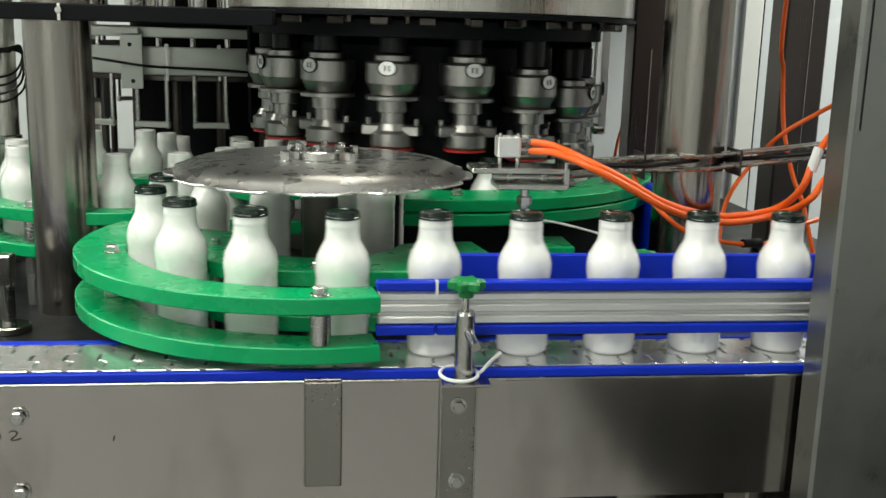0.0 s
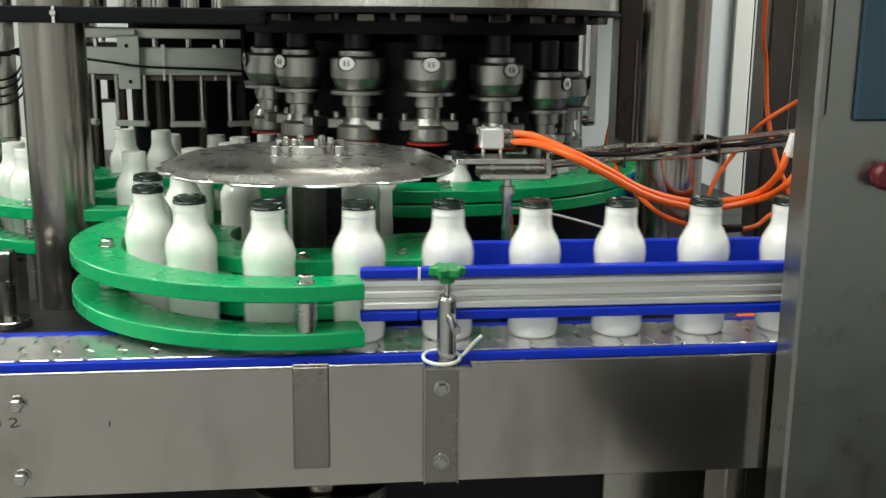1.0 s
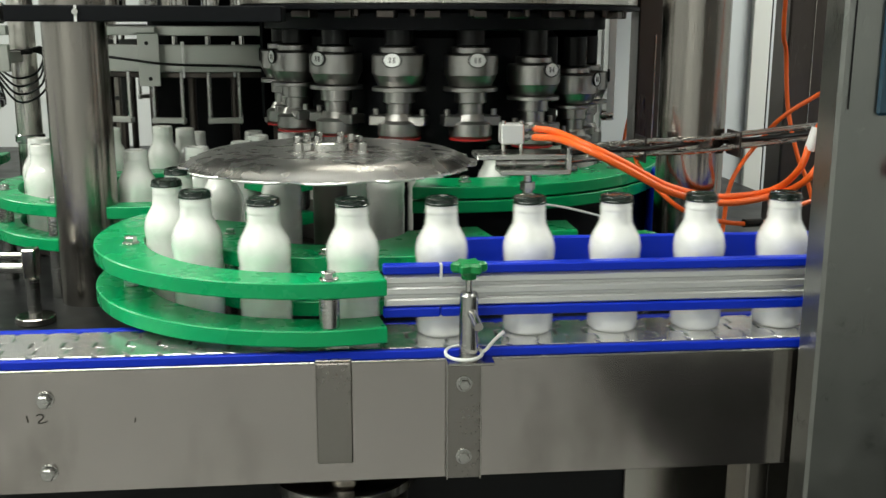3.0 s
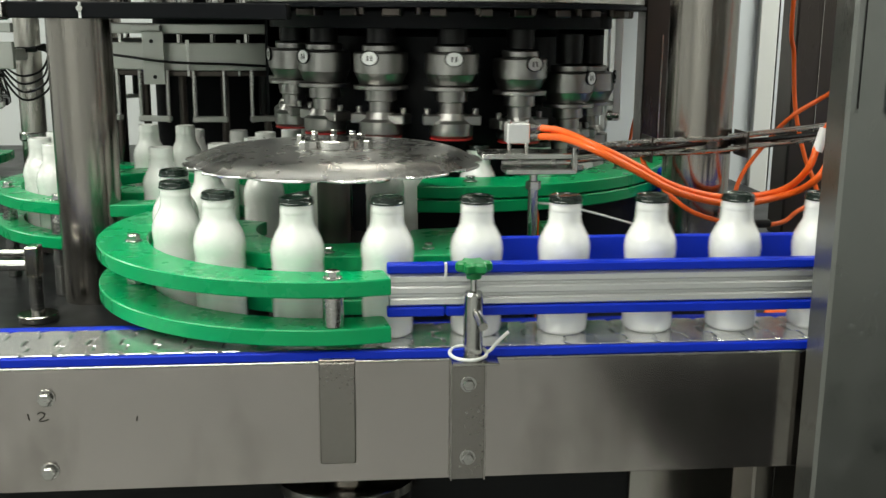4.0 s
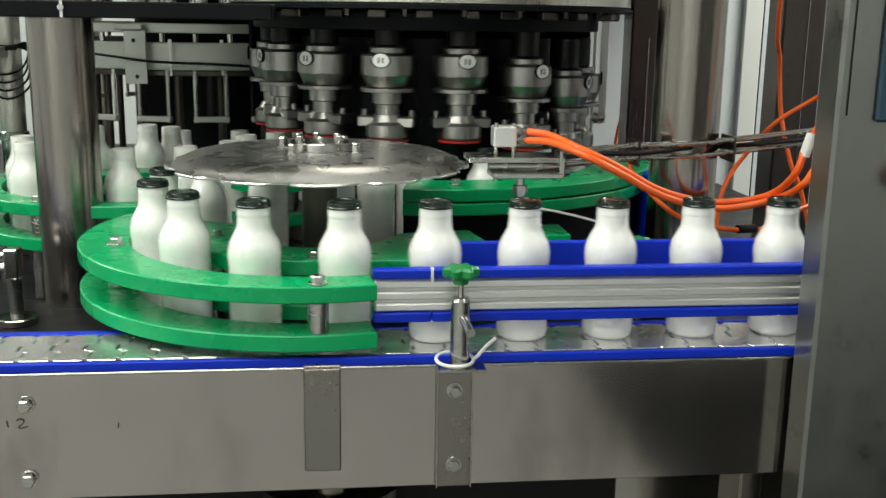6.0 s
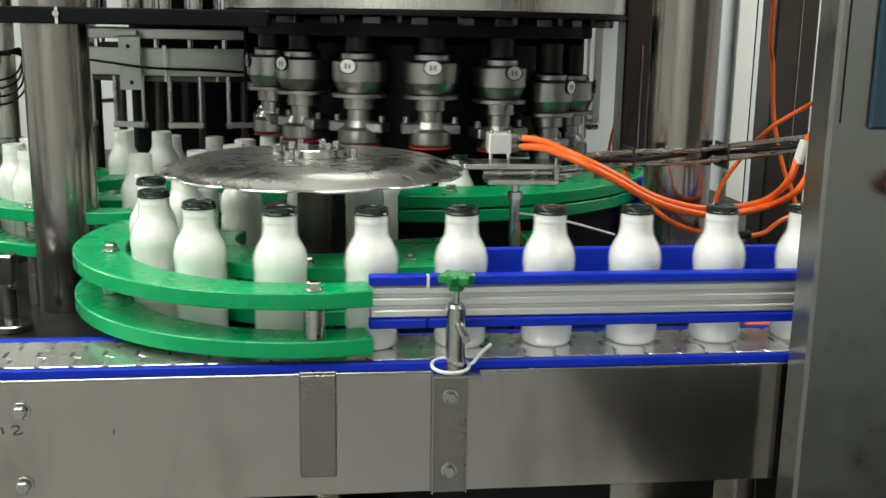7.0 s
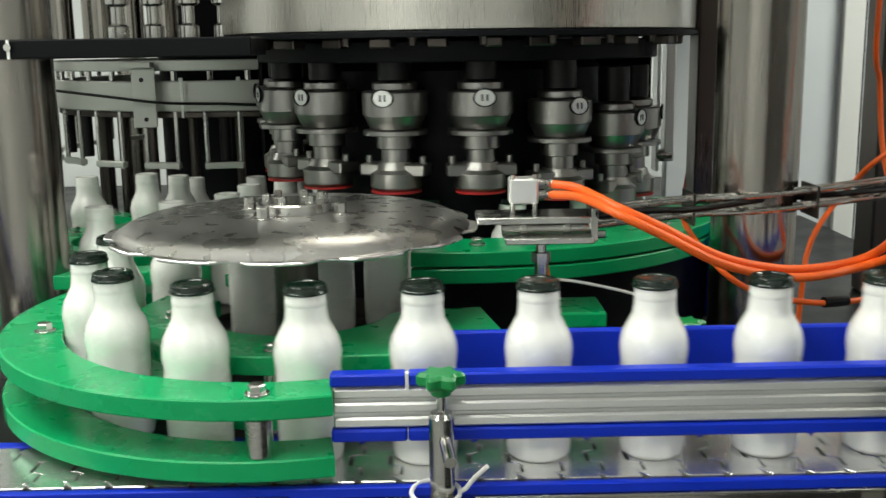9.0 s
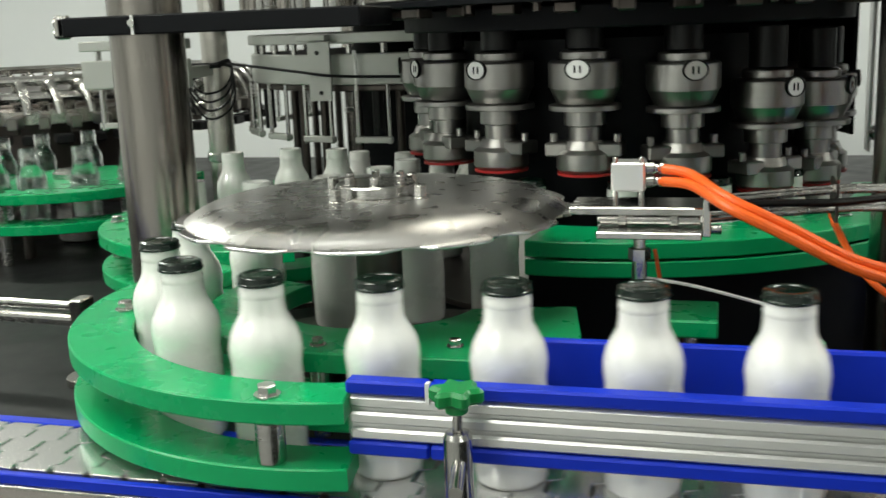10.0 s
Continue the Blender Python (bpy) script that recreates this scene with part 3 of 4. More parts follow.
def sensor_arm():
    s = thing("sensor_head", "pale grey sensor block with steel fittings on a flat bar", "sensor", pose(0.016, 0.044, 0.004))
    part("block", box(B(), 0.081, 0.115, 0.266, 0.296, 1.205, 1.235, 0.002), ALU, s, "matt pale grey sensor block")
    for x in (0.085, 0.111):
        part("screw", cyl(B(), 0.003, 1.194, 1.240, 10, (x, 0.270, 0)), CHROME, s)
    for z in (1.2145, 1.2275):
        part("fitting", lathe(B(), [(0, 0), (0.0065, 0), (0.0065, 0.008), (0.0045, 0.009), (0.0045, 0.013), (0.006, 0.014), (0.006, 0.018), (0, 0.018)], 12, (0.115, 0.278, z), Y90), CHROME, s, "steel push-in fitting")
    part("bar", box(B(), 0.042, 0.180, 0.238, 0.300, 1.186, 1.194, 0.001), CHROME, s)
    part("carriage", box(B(), 0.072, 0.172, 0.208, 0.266, 1.168, 1.175, 0.001), CHROME, s)
    part("slide_rod", hose(B(), [(0.07, 0.243, 1.181), (0.17, 0.243, 1.181)], 0.0045, 12, 1), CHROME, s)
    for x in (0.095, 0.145):
        part("clamp", cyl(B(), 0.007, -0.004, 0.004, 14, (x, 0.243, 1.181), Y90), CHROME, s)
    part("end_plate", box(B(), 0.172, 0.180, 0.234, 0.275, 1.166, 1.204, 0.001), CHROME, s)
    part("end_screw", cyl(B(), 0.005, 0, 0.01, 12, (0.180, 0.245, 1.172), Y90), CHROME, s)
    part("end_screw", cyl(B(), 0.005, 0, 0.01, 12, (0.180, 0.245, 1.199), Y90), CHROME, s)
    part("post", cyl(B(), 0.0075, 0.933, 1.150, 18, (0.113, 0.222, 0)), CHROME, s)
    part("post_nut", lathe(B(), [(0, 1.146), (0.011, 1.146), (0.011, 1.157), (0, 1.157)], 6, (0.113, 0.222, 0)), CHROME, s)
    part("post_stud", cyl(B(), 0.006, 1.157, 1.168, 14, (0.113, 0.222, 0)), CHROME, s)
    part("post_base", cyl(B(), 0.02, 0.933, 0.943, 20, (0.113, 0.222, 0)), CHROME, s)
    r = thing("cap_chute_rail", "long twin steel rods held by flat spacers", "rod rail")
    for y, z in ((0.243, 0.004), (0.262, 0.004), (0.243, -0.014), (0.262, -0.014)):
        part("rod", hose(B(), [(0.195, y + 0.045, 1.200 + z), (0.315, y + 0.075, 1.206 + z), (0.458, y + 0.078, 1.214 + z), (0.95, y + 0.15, 1.26 + z)], 0.0032, 10, 6), CHROME, r)
    for x, z in ((0.311, 1.2045), (0.456, 1.211)):
        part("spacer", box(B(), x, x + 0.003, 0.305, 0.359, z - 0.024, z + 0.014, 0.0005), DARKSTEEL, r)
    part("cable", hose(B(), [(0.194, 0.270, 1.2007), (0.247, 0.281, 1.2037), (0.314, 0.294, 1.2031), (0.397, 0.324, 1.2074), (0.497, 0.355, 1.2083), (0.615, 0.260, 1.2348)], 0.0038, 8, 6), BLACK, r, "thin black cable")
    part("stay", box(B(), 0.93, 0.95, 0.39, 0.41, 0.925, 1.27, 0.002), DARKSTEEL, r)
    h = thing("air_hose", "bright orange pneumatic hose hanging in a loop", "hose", None, "air hoses")
    part("tube", hose(B(), [(0.146, 0.322, 1.2315), (0.176, 0.302, 1.2280), (0.211, 0.245, 1.2143), (0.263, 0.240, 1.1901), (0.326, 0.252, 1.1564), (0.394, 0.276, 1.1359),
                            (0.450, 0.291, 1.1308), (0.521, 0.314, 1.1376), (0.529, 0.254, 1.1773), (0.545, 0.254, 1.2228), (0.572, 0.243, 1.2711), (0.651, 0.261, 1.3330), (0.718, 0.283, 1.4688), (0.761, 0.300, 1.8500)], 0.0052, 12, 8), ORANGE, h)
    part("sleeve", hose(B(), [(0.540, 0.253, 1.2032), (0.549, 0.253, 1.2364)], 0.0075, 12, 1), WHITE, h, "white plastic sleeve")
    h = thing("air_hose", "bright orange pneumatic hose hanging in a loop", "hose", None, "air hoses")
    part("tube", hose(B(), [(0.146, 0.322, 1.2185), (0.177, 0.292, 1.2190), (0.211, 0.234, 1.2080), (0.263, 0.230, 1.1827), (0.326, 0.241, 1.1500), (0.394, 0.263, 1.1294),
                            (0.449, 0.277, 1.1244), (0.526, 0.303, 1.1329), (0.534, 0.236, 1.1649), (0.561, 0.242, 1.1987), (0.617, 0.240, 1.2525), (0.704, 0.283, 1.3748), (0.795, 0.300, 1.8500)], 0.0052, 12, 8), ORANGE, h)
    h = thing("air_hose", "thin orange hose with a black connector", "hose", None, "air hoses")
    part("tube", hose(B(), [(0.310, 0.352, 1.1935), (0.317, 0.349, 1.1693), (0.339, 0.287, 1.1336), (0.380, 0.281, 1.1070), (0.449, 0.288, 1.0905), (0.522, 0.315, 1.0866), (0.572, 0.341, 1.1057), (0.707, 0.400, 1.1276)], 0.0036, 10, 6), ORANGE, h)
    part("connector", hose(B(), [(0.466, 0.293, 1.0891), (0.498, 0.305, 1.0877)], 0.0065, 12, 1), BLACK, h, "black push-in connector")
    h = thing("air_hose", "thin orange hose hanging straight down beside the panel", "hose", None, "air hoses")
    part("tube", hose(B(), [(0.663, 0.600, 1.9500), (0.678, 0.683, 1.4304), (0.708, 0.731, 1.3278), (0.717, 0.732, 1.2428), (0.724, 0.722, 1.1900), (0.738, 0.707, 1.1274), (0.757, 0.693, 1.0751), (0.792, 0.668, 0.9260)], 0.0042, 10, 6), ORANGE, h)
    h = thing("air_hose", "thin orange hose rising behind the rods", "hose", None, "air hoses")
    part("tube", hose(B(), [(0.528, 0.549, 0.9260), (0.545, 0.571, 1.0567), (0.552, 0.579, 1.0903), (0.569, 0.590, 1.1236), (0.606, 0.613, 1.1603), (0.628, 0.553, 1.2218), (0.679, 0.529, 1.2628), (0.711, 0.450, 1.3072)], 0.004, 10, 6), ORANGE, h)
    h = thing("air_hose", "thin amber hose down the edge of the dark post", "hose", None, "air hoses")
    part("tube", hose(B(), [(0.482, 0.989, 1.6000), (0.502, 1.051, 1.3920), (0.512, 1.070, 1.2574), (0.509, 1.070, 1.1954), (0.497, 1.070, 1.1325), (0.472, 1.063, 0.9260)], 0.0035, 10, 6), ORANGE, h)
    h = thing("air_hose", "short red hose beside the sensor post", "hose", None, "air hoses")
    part("tube", hose(B(), [(0.140, 0.327, 1.1464), (0.143, 0.326, 1.1310), (0.146, 0.326, 1.1106), (0.149, 0.326, 1.0800), (0.145, 0.312, 0.9260)], 0.0022, 8, 6), ORANGE, h)
    t = thing("cable_tie", "loose white cable tie tail behind the bottles", "cable tie")
    part("strap", hose(B(), [(0.131, 0.279, 1.1283), (0.174, 0.275, 1.1234), (0.223, 0.276, 1.1119), (0.283, 0.286, 1.0934)], 0.0018, 6, 4), WHITE, t)
    k = thing("rear_clamp", "second green star knob clamp behind the blue rail", "clamp")
    x, y = 0.274, 0.176
    part("post", cyl(B(), 0.008, 0.86, 1.088, 16, (x, y, 0)), CHROME, k)
    out = [((x + (0.0175 + 0.0035 * math.cos(6 * a)) * math.cos(a)), y + (0.0175 + 0.0035 * math.cos(6 * a)) * math.sin(a)) for a in [TAU * i / 60 for i in range(60)]]
    part("knob", slab(B(), out, 1.089, 1.103, 0.003), GREENKNOB, k, "green plastic star knob")


TAU = 2 * math.pi
I, RI, NI = Vector((-1.215, 1.30)), 0.19, 11     # infeed star


def filler():
    f = thing("filler_ring", "pale steel filler ring with upper and lower bands", "filler", pose(F.x, F.y, 0.023))
    part("band", band(B(), (0, 0), 0.405, 0.432, 0, 360, 1.249, 1.309, 96), PALE, f)
    part("upper_band", band(B(), (0, 0), 0.405, 0.437, 0, 360, 1.329, 1.350, 96), PALE, f)
    part("core", cyl(B(), 0.20, 0.93, 1.75, 48, (0, 0, 0)), BLACKPAINT, f)
    part("canopy", cyl(B(), 0.46, 1.37, 1.39, 72, (0, 0, 0)), BLACKPAINT, f)
    for i in range(36):
        a = TAU * i / 36
        part("stud", cyl(B(), 0.006, 1.309, 1.329, 10, (0.42 * math.cos(a), 0.42 * math.sin(a), 0)), CHROME, f)
        if i % 2 == 0:
            part("valve_tube", cyl(B(), 0.022, 1.391, 1.72, 18, (0.43 * math.cos(a), 0.43 * math.sin(a), 0)), TUBE, f)
    for i in range(6):
        a = TAU * i / 6 + 0.3
        part("web", box(B(), 0.19, 0.42, -0.01, 0.01, 1.27, 1.29, 0.002, pose(0, 0, 0, 0, 0, math.degrees(a))), BLACKPAINT, f)
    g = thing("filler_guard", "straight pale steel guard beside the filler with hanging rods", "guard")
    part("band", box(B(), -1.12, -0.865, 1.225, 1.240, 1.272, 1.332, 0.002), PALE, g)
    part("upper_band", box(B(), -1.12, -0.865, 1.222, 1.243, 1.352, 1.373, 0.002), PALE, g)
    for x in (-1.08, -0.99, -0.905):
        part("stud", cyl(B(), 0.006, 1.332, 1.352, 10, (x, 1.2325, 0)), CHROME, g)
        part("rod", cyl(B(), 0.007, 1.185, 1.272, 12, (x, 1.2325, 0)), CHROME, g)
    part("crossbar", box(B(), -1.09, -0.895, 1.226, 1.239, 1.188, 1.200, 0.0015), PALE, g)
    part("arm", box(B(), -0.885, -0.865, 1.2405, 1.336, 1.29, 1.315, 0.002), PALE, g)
    p = thing("hanger_plate", "pale steel hanger plate with two dark holes", "bracket", pose(0.031, 0.13, 0.021))
    y = 1.034
    part("plate", box(B(), -0.605, -0.559, y, y + 0.006, 1.222, 1.336, 0.001), PALE, p)
    part("cap_strip", box(B(), -0.625, -0.565, y - 0.008, y + 0.03, 1.338, 1.349, 0.001), PALE, p)
    for x, z in ((-0.585, 1.315), (-0.580, 1.238)):
        part("hole", cyl(B(), 0.0045, 0, 0.0012, 16, (x, y, z), X90), BLACK, p)
    c = thing("black_cable", "thin black cable tied along the filler ring", "cable", pose(0.033, 0.125, 0.021))
    part("wire", hose(B(), [(-0.78, 1.04, 1.30), (-0.70, 1.035, 1.29), (-0.62, 1.025, 1.280), (-0.56, 1.022, 1.272), (-0.50, 1.035, 1.268), (-0.43, 1.045, 1.266), (-0.36, 1.06, 1.262), (-0.29, 1.10, 1.255)], 0.0028, 8, 6), BLACK, c)
    for x, y in ((-0.512, 1.040), (-0.404, 1.062)):
        t = thing("cable_tie", "white cable tie round the filler ring", "cable tie", pose(0.035, 0.125, 0.021))
        part("strap", box(B(), x - 0.0025, x + 0.0025, y - 0.002, y + 0.001, 1.24, 1.318, 0.0005), WHITE, t)
        part("lock", box(B(), x - 0.004, x + 0.004, y - 0.006, y - 0.002, 1.308, 1.318, 0.001), WHITE, t)
    # bottle lifts that travel round under the ring
    r = thing("filler_lifts", "steel bottle lift frames travelling round the filler", "filler lifts", pose(F.x, F.y, 0.023))
    part("ring", band(B(), (0, 0), 0.413, 0.425, 0, 360, 1.236, 1.2485, 96), DARKSTEEL, r)
    for i in range(NF):
        m = pose(0, 0, 0, 0, 0, 360 * i / NF)
        fr = new("lift_frame")
        fr.parent = r
        fr.matrix_basis = m
        for s in (-1, 1):
            part("rod", hose(B(), [(RF, s * 0.033, 1.135), (RF, s * 0.033, 1.250)], 0.0045, 10, 1), CHROME, fr)
        part("crossbar", box(B(), RF - 0.008, RF + 0.008, -0.038, 0.038, 1.137, 1.149, 0.0015), PALE, fr)
        if i % 3 == 0:
            part("nozzle", cyl(B(), 0.012, 1.15, 1.24, 14, (RF - 0.03, 0, 0)), BLACK, fr)
        part("back_rod", cyl(B(), 0.009, 0.97, 1.236, 12, (RF - 0.10, 0.02, 0)), DARKSTEEL, fr)
    return r


def left_back():
    s = star = thing("infeed_star", "green plastic infeed star wheel on a steel hub", "star wheel", pose(I.x, I.y, 0))
    out = []
    for i in range(220):
        a = TAU * i / 220
        q = 0.19 - 0.022 * max(0.0, math.cos(NI * a)) ** 2
        out.append((q * math.cos(a), q * math.sin(a)))
    part("wheel", slab(B(), out, 1.052, 1.072, 0.0015), GREEN, s)
    part("hub", cyl(B(), 0.05, 0.925, 1.09, 24, (0, 0, 0)), CHROME, s)
    plate_ring("infeed_guide", "two-tier green plastic guide round the infeed star", I, 0.226, 0.30, -200, 10, (-150, -90, -30), (0.995, 1.058))
    q = thing("slide_plate", "dark worn steel slide plate under the bottles", "slide plate")
    part("plate", band(B(), I, RI - 0.05, RI + 0.03, 0, 360, 0.99, 0.9995, 60, 0.001), DARKSTEEL, q)
    part("stand", cyl(B(), 0.012, 0.925, 0.99, 14, (I.x, I.y - RI, 0)), DARKSTEEL, q)
    part("stand", cyl(B(), 0.012, 0.925, 0.99, 14, (I.x, I.y + RI, 0)), DARKSTEEL, q)
    c = Vector((-1.92, 2.22))
    r = thing("rinser", "chromed bottle rinser ring with tubes and black grippers", "rinser", pose(c.x, c.y, 0))
    for z, rr, w in ((1.272, 0.60, 0.014), (1.228, 0.63, 0.017)):
        part("rail", hose(B(), [(rr * math.cos(TAU * i / 48), rr * math.sin(TAU * i / 48), z) for i in range(49)], w, 12, 1), CHROME, r)
    part("core", cyl(B(), 0.42, 0.926, 1.23, 48, (0, 0, 0)), DARKSTEEL, r)
    part("ring", band(B(), (0, 0), 0.419, 0.58, 0, 360, 1.15, 1.19, 72), STEEL, r)
    for i in range(52):
        g = new("gripper")
        g.parent = r
        g.matrix_basis = pose(0, 0, 0, 0, 0, 360 * i / 52)
        part("elbow", hose(B(), [(0.56, -0.01, 1.18), (0.60, 0.0, 1.245), (0.64, 0.015, 1.262), (0.668, 0.03, 1.222), (0.675, 0.035, 1.185)], 0.0135, 10, 4), CHROME, g)
        part("arm", box(B(), 0.57, 0.68, -0.024, 0.004, 1.145, 1.178, 0.003), BRACKET, g)
        part("jaw", box(B(), 0.64, 0.70, -0.035, 0.015, 1.105, 1.13, 0.004, pose(0, 0, 0, 0, 0, 4)), BLACK, g)
        part("link", box(B(), 0.62, 0.645, -0.02, 0.0, 1.13, 1.15, 0.002), DARKSTEEL, g)
    p = thing("slender_column", "bright slender steel column beside the filler", "column", pose(-0.127, 0.53, 0))
    part("tube", cyl(B(), 0.029, 0.925, 1.74, 28, (-0.745, 0.83, 0), None, 0.001), DRUM, p)
    part("collar", cyl(B(), 0.034, 1.10, 1.12, 24, (-0.745, 0.83, 0)), CHROME, p)
    k = thing("cable_bundle", "loose bundle of thin black cables round the slender column", "cable", pose(-0.120, 0.52, 0.015))
    for j in range(4):
        o = 0.006 * j
        part("wire", hose(B(), [(-0.79 - o, 0.80, 1.19 + o), (-0.80 - 2 * o, 0.80, 1.25), (-0.775, 0.80, 1.296 - o), (-0.735 + o, 0.80, 1.300 + o * 0.3), (-0.70, 0.81, 1.29 + o * 0.5),
                               (-0.715 + o, 0.80, 1.25 - 2 * o), (-0.76, 0.795, 1.238 - 3 * o), (-0.80 - o, 0.80, 1.262)], 0.0026, 7, 6), BLACK, k)
    part("plug", box(B(), -0.80, -0.72, 0.795, 0.807, 1.292, 1.303, 0.003), BLACK, k)
    # low pipework beside the column
    w = thing("spray_pipe", "horizontal steel pipes with a clamp at the table edge", "pipe", pose(-0.02, 0.12, 0))
    for z, r_ in ((1.032, 0.006), (1.013, 0.009)):
        part("pipe", hose(B(), [(-1.2, 0.34, z), (-0.592, 0.30, z)], r_, 14, 1), CHROME, w)
    part("clamp", box(B(), -0.604, -0.584, 0.285, 0.315, 0.998, 1.044, 0.002), STEEL, w)
    part("stem", cyl(B(), 0.010, 0.93, 0.998, 16, (-0.594, 0.30, 0)), CHROME, w)
    part("base", cyl(B(), 0.03, 0.925, 0.937, 24, (-0.594, 0.30, 0)), STEEL, w)
    part("end", cyl(B(), 0.012, 0.925, 1.02, 14, (-1.2, 0.34, 0)), CHROME, w)
    return star


def right_back():
    p = thing("machine_post", "dark brushed steel box post with a bright edge", "post", pose(0.053, 0.144, 0))
    part("post", box(B(), 0.400, 0.462, 0.70, 0.76, 0.925, 1.739, 0.003), DARKSTEEL, p)
    part("edge", box(B(), 0.433, 0.4365, 0.696, 0.6995, 0.925, 1.36, 0.0006), CHROME, p)
    p = thing("machine_post", "dark brushed steel box post beside the hoses", "post", pose(0.074, 0.154, 0))
    part("post", box(B(), 0.737, 0.83, 0.80, 0.88, 0.925, 1.739, 0.004), DARKSTEEL, p)
    part("edge", box(B(), 0.79, 0.792, 0.797, 0.7995, 0.925, 1.739, 0.0005), STEEL, p)
    w = thing("enclosure_door", "white enclosure door with a pale raised edge strip", "door", pose(0.094, 0.253, 0))
    part("panel", box(B(), 0.55, 1.9, 1.62, 1.66, 0.0, 2.3, 0.004), PANEL, w)
    part("edge_strip", box(B(), 1.005, 1.062, 1.60, 1.6195, 0.3, 2.3, 0.003), WHITE, w)
    part("seal", box(B(), 1.063, 1.071, 1.611, 1.6195, 0.3, 2.3, 0.001), BLACK, w)
    h = thing("hanging_guide", "bright aluminium strip hanging beside the turret", "guide strip", pose(0.05, 0.144, 0.021))
    part("strip", box(B(), 0.388, 0.394, 0.93, 0.97, 1.13, 1.385, 0.001), ALU, h)
    part("strip", box(B(), 0.405, 0.422, 0.93, 0.97, 1.15, 1.37, 0.001), ALU, h)
    part("tie", box(B(), 0.386, 0.424, 0.935, 0.965, 1.371, 1.384, 0.001), ALU, h)
    part("nut", cyl(B(), 0.012, 0, 0.03, 12, (0.39, 0.94, 1.16), Y90), CHROME, h)
    c = thing("red_switch", "small white limit switch with red body under the rail", "switch", pose(0.035, 0.05, 0))
    part("body", box(B(), 0.425, 0.45, 0.16, 0.19, 0.925, 0.966, 0.003), WHITE, c)
    part("lever", hose(B(), [(0.43, 0.165, 0.972), (0.49, 0.165, 0.972)], 0.006, 10, 1), ORANGE, c, "orange lever")


def drum_details():
    d = thing("drum_fittings", "dark cam blocks and bolts under the steel drum", "cam blocks", pose(C.x, C.y, 0.018))
    random.seed(4)
    for i in range(30):
        a = TAU * i / 30
        r = random.uniform(0.34, 0.375)
        w = random.uniform(0.010, 0.024)
        part("cam_block", box(B(), r - 0.012, r + 0.012, -w, w, 1.372, 1.3855, 0.002, pose(0, 0, 0, 0, 0, math.degrees(a))), DARKSTEEL, d)
    e = thing("beam_bolt", "pair of bright bolts at the end of the black beam", "bolt", pose(-0.012, 0.087, 0.014))
    for z in (1.375, 1.389):
        part("bolt", cyl(B(), 0.009, 0, 0.02, 12, (-0.66, 0.43, z), Y90), CHROME, e)
    part("plate", box(B(), -0.645, -0.640, 0.405, 0.46, 1.370, 1.393, 0.001), STEEL, e)
    j = thing("beam_joint", "bright clamp slot with a screw in the black beam", "clamp", pose(-0.004, 0.087, 0.014))
    part("slot", box(B(), -0.5345, -0.5305, 0.3975, 0.3995, 1.3692, 1.3938, 0), ALU, j)
    part("screw", cyl(B(), 0.005, 0, 0.003, 14, (-0.5325, 0.3975, 1.384), X90), CHROME, j)
    # fittings over the beam
    v = thing("upper_manifold", "row of short steel valves above the black beam", "valve row", pose(0.022, 0.059, 0.019))
    for i in range(7):
        x = -0.50 + 0.055 * i
        part("valve", lathe(B(), [(0, 1.392), (0.016, 1.392), (0.016, 1.41), (0.010, 1.414), (0.010, 1.44), (0.018, 1.444), (0.018, 1.50), (0, 1.50)], 18, (x, 0.72, 0)), CHROME, v)
    part("manifold", box(B(), -0.56, -0.13, 0.695, 0.745, 1.50, 1.56, 0.004), STEEL, v)
    part("shelf", box(B(), -0.56, -0.13, 0.66, 0.78, 1.386, 1.3915, 0.001), BLACKPAINT, v)


def ink_marks():
    k = thing("marker_note", "small handwritten black marker figures on the steel side", "marking")
    def stroke(pts):
        part("stroke", hose(B(), [(x, -0.0006, z) for x, z in pts], 0.0007, 6, 3), INK, k)
    stroke([(-0.5085, 0.934), (-0.5070, 0.926)])
    stroke([(-0.4975, 0.9335), (-0.4935, 0.9355), (-0.4895, 0.9335), (-0.491, 0.9295), (-0.496, 0.9255), (-0.492, 0.9245), (-0.4855, 0.9265)])
    stroke([(-0.3845, 0.9275), (-0.3855, 0.9215)])


def roof():
    # plate and rear legs are added out of view to keep lamps off the interior
    r = thing("machine_roof", "unseen steel roof plate added to shade the machine interior", "machine roof")
    part("plate", box(B(), -1.0, 1.02, 0.50, 2.45, 1.74, 1.78, 0.004), DRUM, r)
    for x in (-0.9, 0.95):
        part("rear_leg", cyl(B(), 0.04, 0.925, 1.74, 24, (x, 2.35, 0)), TUBE, r)


chain = conveyor_chain()
roof()
table()
inner_guides()
sensor_arm()
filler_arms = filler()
infeed_star = left_back()
right_back()
drum_details()
ink_marks()


def clear_mesh():
    bm = B()
    lathe(bm, [(0, 0.004), (0.0265, 0.0), (0.0305, 0.012), (0.0305, 0.076), (0.0298, 0.084), (0.0312, 0.091), (0.0275, 0.109), (0.0225, 0.118), (0.0195, 0.126),
               (0.0188, 0.144), (0.0200, 0.149), (0.0186, 0.160), (0.0150, 0.160), (0.0160, 0.126), (0.0265, 0.098), (0.0275, 0.012), (0, 0.010)], 24)
    return finish("empty_bottle", bm, GLASS)


CLEAR = clear_mesh()

# Path in bottle steps: 0 where the star lets a bottle go on the conveyor, negative before.
K_S = -STEPS_S
K_C1 = K_S - 1.1
K_C0 = K_C1 - STEPS_C
K_T1 = K_C0 - 0.7
K_T0 = K_T1 - STEPS_T
K_F1 = K_T0 - 1.7
K_F = K_F1 - NF * 0.52
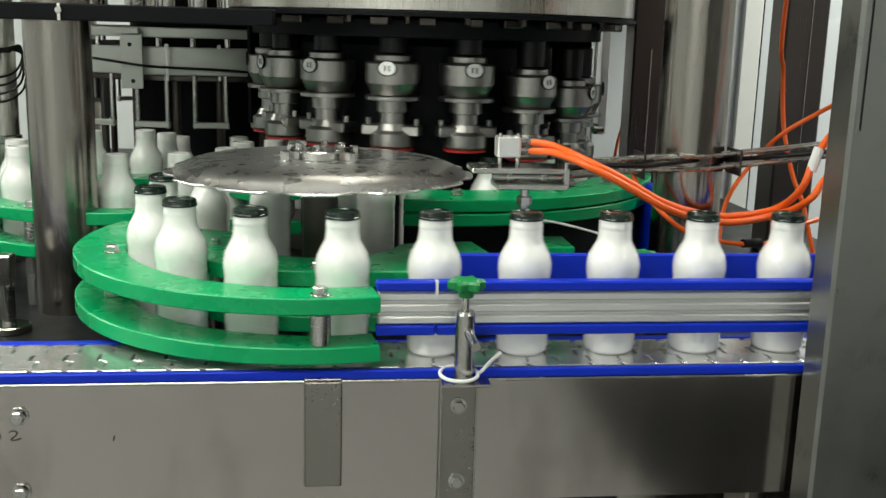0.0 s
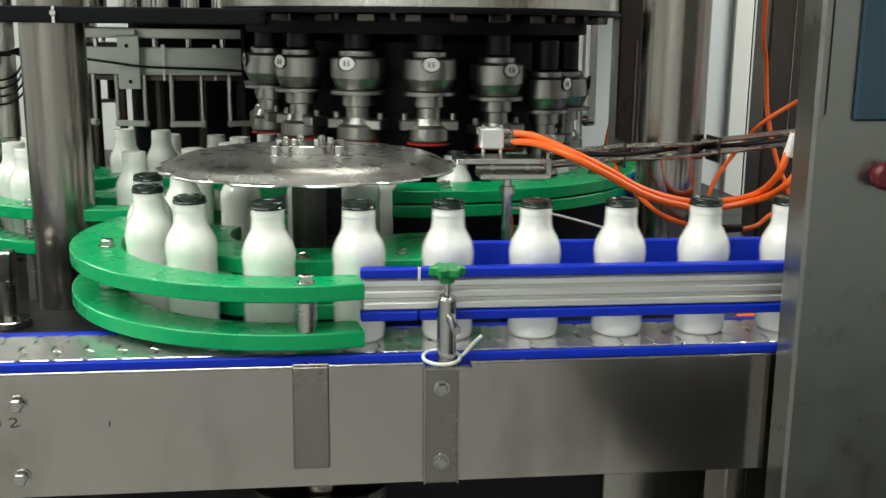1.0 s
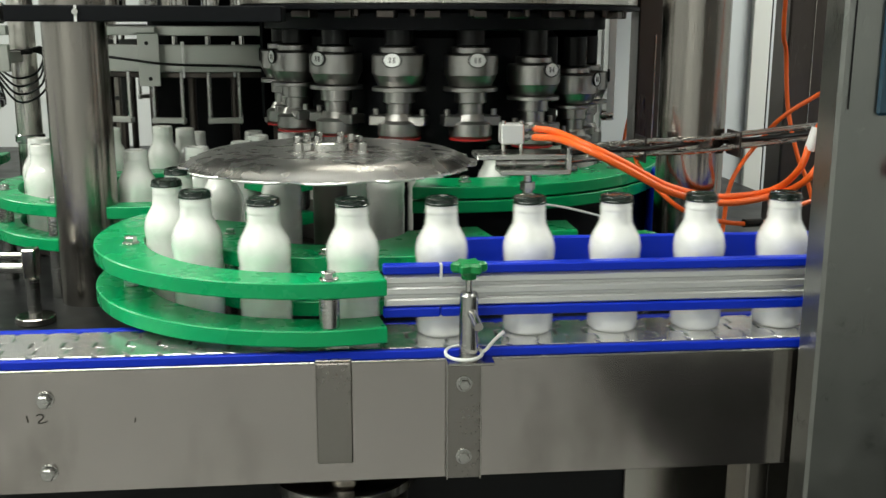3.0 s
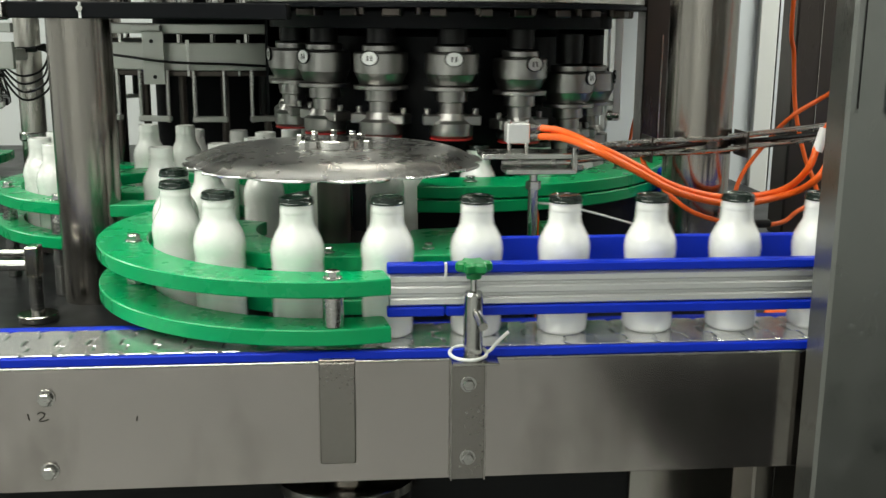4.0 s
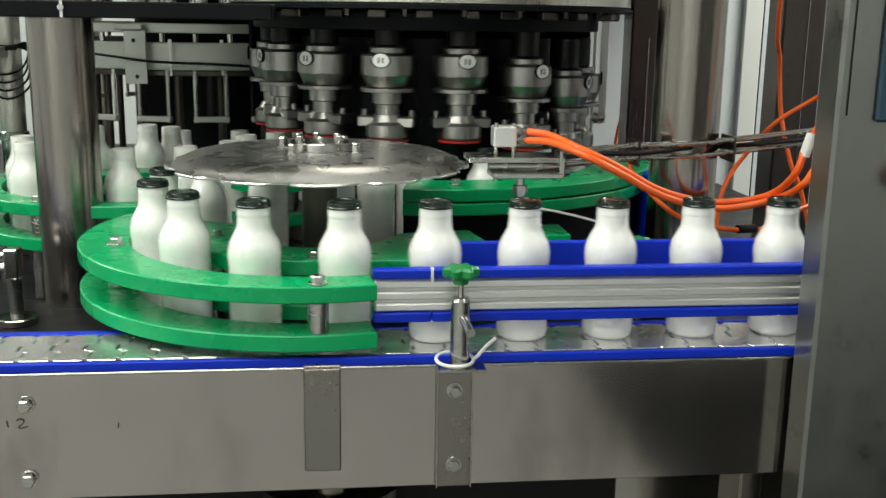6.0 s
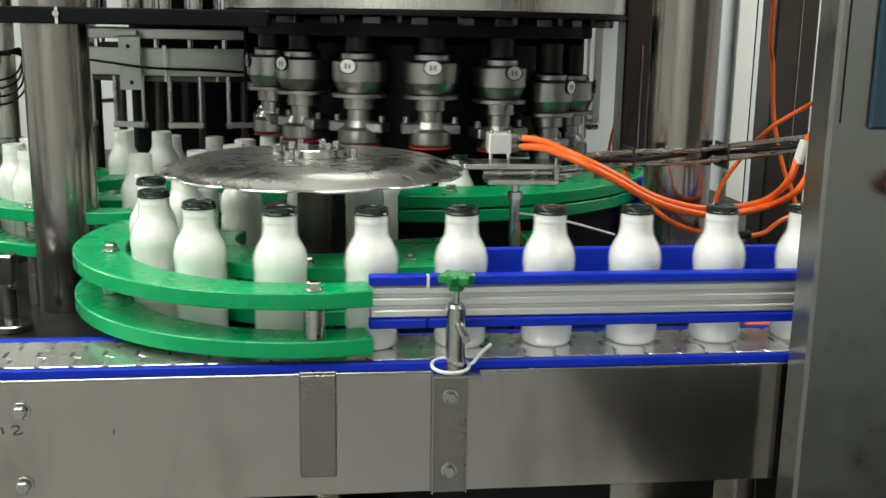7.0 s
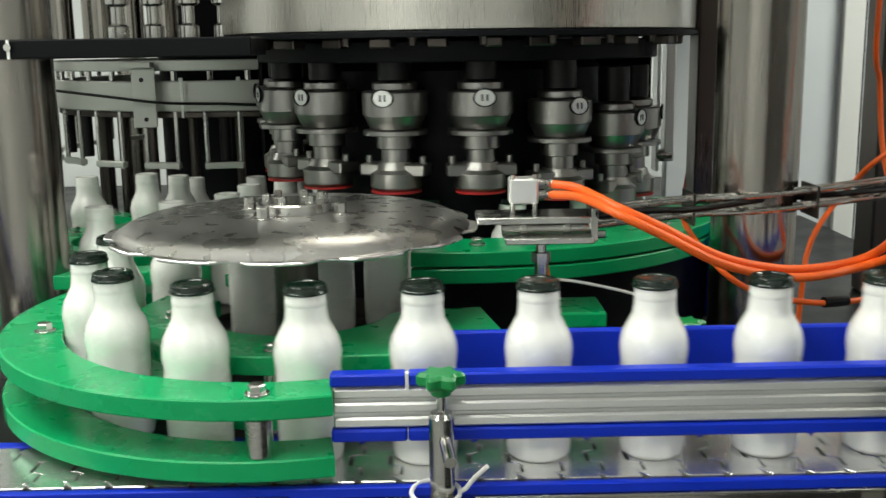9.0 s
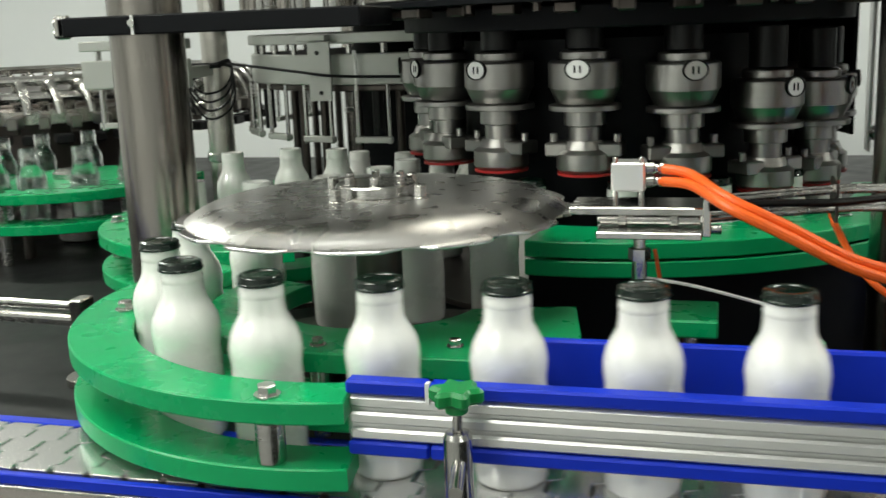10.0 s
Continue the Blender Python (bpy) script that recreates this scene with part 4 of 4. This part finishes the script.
LOW = Vector((0, 0, -0.03))       # the filler table lies a little lower


def place(k):
    """The foot of a bottle k steps along the path."""
    if k >= 0:
        return Vector((S.x + k * PITCH, ROW, ZC))
    if k >= K_S:
        return on(S, RS, aS0 + (k - K_S) * TAU / NS)
    if k >= K_C1:
        return on(C, RC, aC1).lerp(on(S, RS, aS0), (k - K_C1) / (K_S - K_C1))
    if k >= K_C0:
        return on(C, RC, aC0 - (k - K_C0) * TAU / NC)
    if k >= K_T1:
        return on(T, RT, aT1).lerp(on(C, RC, aC0), (k - K_T1) / (K_C0 - K_T1))
    if k >= K_T0:
        return on(T, RT, aT0 + (k - K_T0) * TAU / NT)
    if k >= K_F1:
        return (on(F, RF, aF) + LOW).lerp(on(T, RT, aT0), (k - K_F1) / (K_T0 - K_F1))
    if k >= K_F:
        return on(F, RF, aF - (k - K_F1) * TAU / NF) + LOW
    p = on(F, RF, aF - (K_F - K_F1) * TAU / NF) + LOW
    return p + Vector((0, (K_F - k) * 0.066, 0))


PHASE = 0.229
K_CAP = K_C0 + 3.0


def steps(t):
    """Bottle steps made by the time t; the line runs a touch faster at the end."""
    return RATE * t + 0.02 * max(0.0, t - 7.5)


def place_cap(k):
    """A cap comes down the chute behind the turret, then rides on its bottle."""
    if k >= K_CAP:
        return place(k) + Vector((0, 0, CAP_Z - ZC))
    return place(K_CAP) + Vector((0, 0.0, CAP_Z - ZC + 0.042 * (K_CAP - k)))


def ride(ob, fn, i):
    rows = []
    t = 0.0
    while t < 10.001:
        p = fn(i + PHASE + steps(t))
        rows.append((t, Matrix.Translation(p)))
        t += 0.1
    keep = [r for j, r in enumerate(rows) if j in (0, len(rows) - 1) or
            ((rows[j + 1][1].translation - r[1].translation) - (r[1].translation - rows[j - 1][1].translation)).length > 1e-5]
    walk(ob, keep)


def head_height(a):
    """The cam: heads ride low on the far and right side and rise towards the front."""
    a = (math.degrees(a) + 180) % 360 - 180
    if -75 < a <= -40:
        return -0.040 * (a + 75) / 35
    if -40 < a < 120:
        return -0.040
    if 120 <= a < 160:
        return -0.040 * (160 - a) / 40
    return 0.0


def motions():
    first, last = math.floor(K_T0 - 12 - RATE * 10) + 0, math.ceil(6.2)
    for i in range(first, last + 1):
        b = tagged(new("milk_bottle", BOTTLE), "round glass bottle filled with white milk", "bottle", "milk bottles")
        new("mouth", MOUTH).parent = b
        ride(b, place, i)
        if i + PHASE + steps(10) > K_CAP:
            c = tagged(new("bottle_cap", LID), "dark green lacquered screw cap on a milk bottle", "cap", "bottle caps")
            ride(c, place_cap, i)
    spin = lambda n, s, c, ph, z=0.0: [(j * 0.25, pose(c.x, c.y, z, 0, 0, math.degrees(s * TAU / n * (steps(j * 0.25) + ph)))) for j in range(41)]
    walk(disc, spin(NS, 1, S, PHASE + 0.5, 0.010))
    walk(turret, spin(NC, -1, C, HEADPHASE))
    walk(chain, [(t, pose(steps(t) * PITCH, 0, 0)) for t in (0, 2.5, 5, 7.5, 8, 9, 10)])
    walk(filler_arms, spin(NF, -1, F, FILLPHASE, 0.023))
    walk(infeed_star, spin(NI, 1, I, 0.2))
    for i in range(NI):
        b = tagged(new("empty_bottle", CLEAR), "empty clear glass bottle on the infeed star", "bottle", "empty bottles")
        walk(b, [(j * 0.1, Matrix.Translation(on(I, RI, TAU / NI * (i + steps(j * 0.1))))) for j in range(101)])
    for h, i in heads:
        rows = []
        for j in range(101):
            a = TAU * i / NC - TAU / NC * (steps(j * 0.1) + HEADPHASE)
            local = TAU * i / NC
            rows.append((j * 0.1, pose(RC * math.cos(local), RC * math.sin(local), 1.228 + head_height(a), 0, 0, math.degrees(local))))
        walk(h, rows)


FILLPHASE = 0.2
HEADPHASE = 0.447
motions()
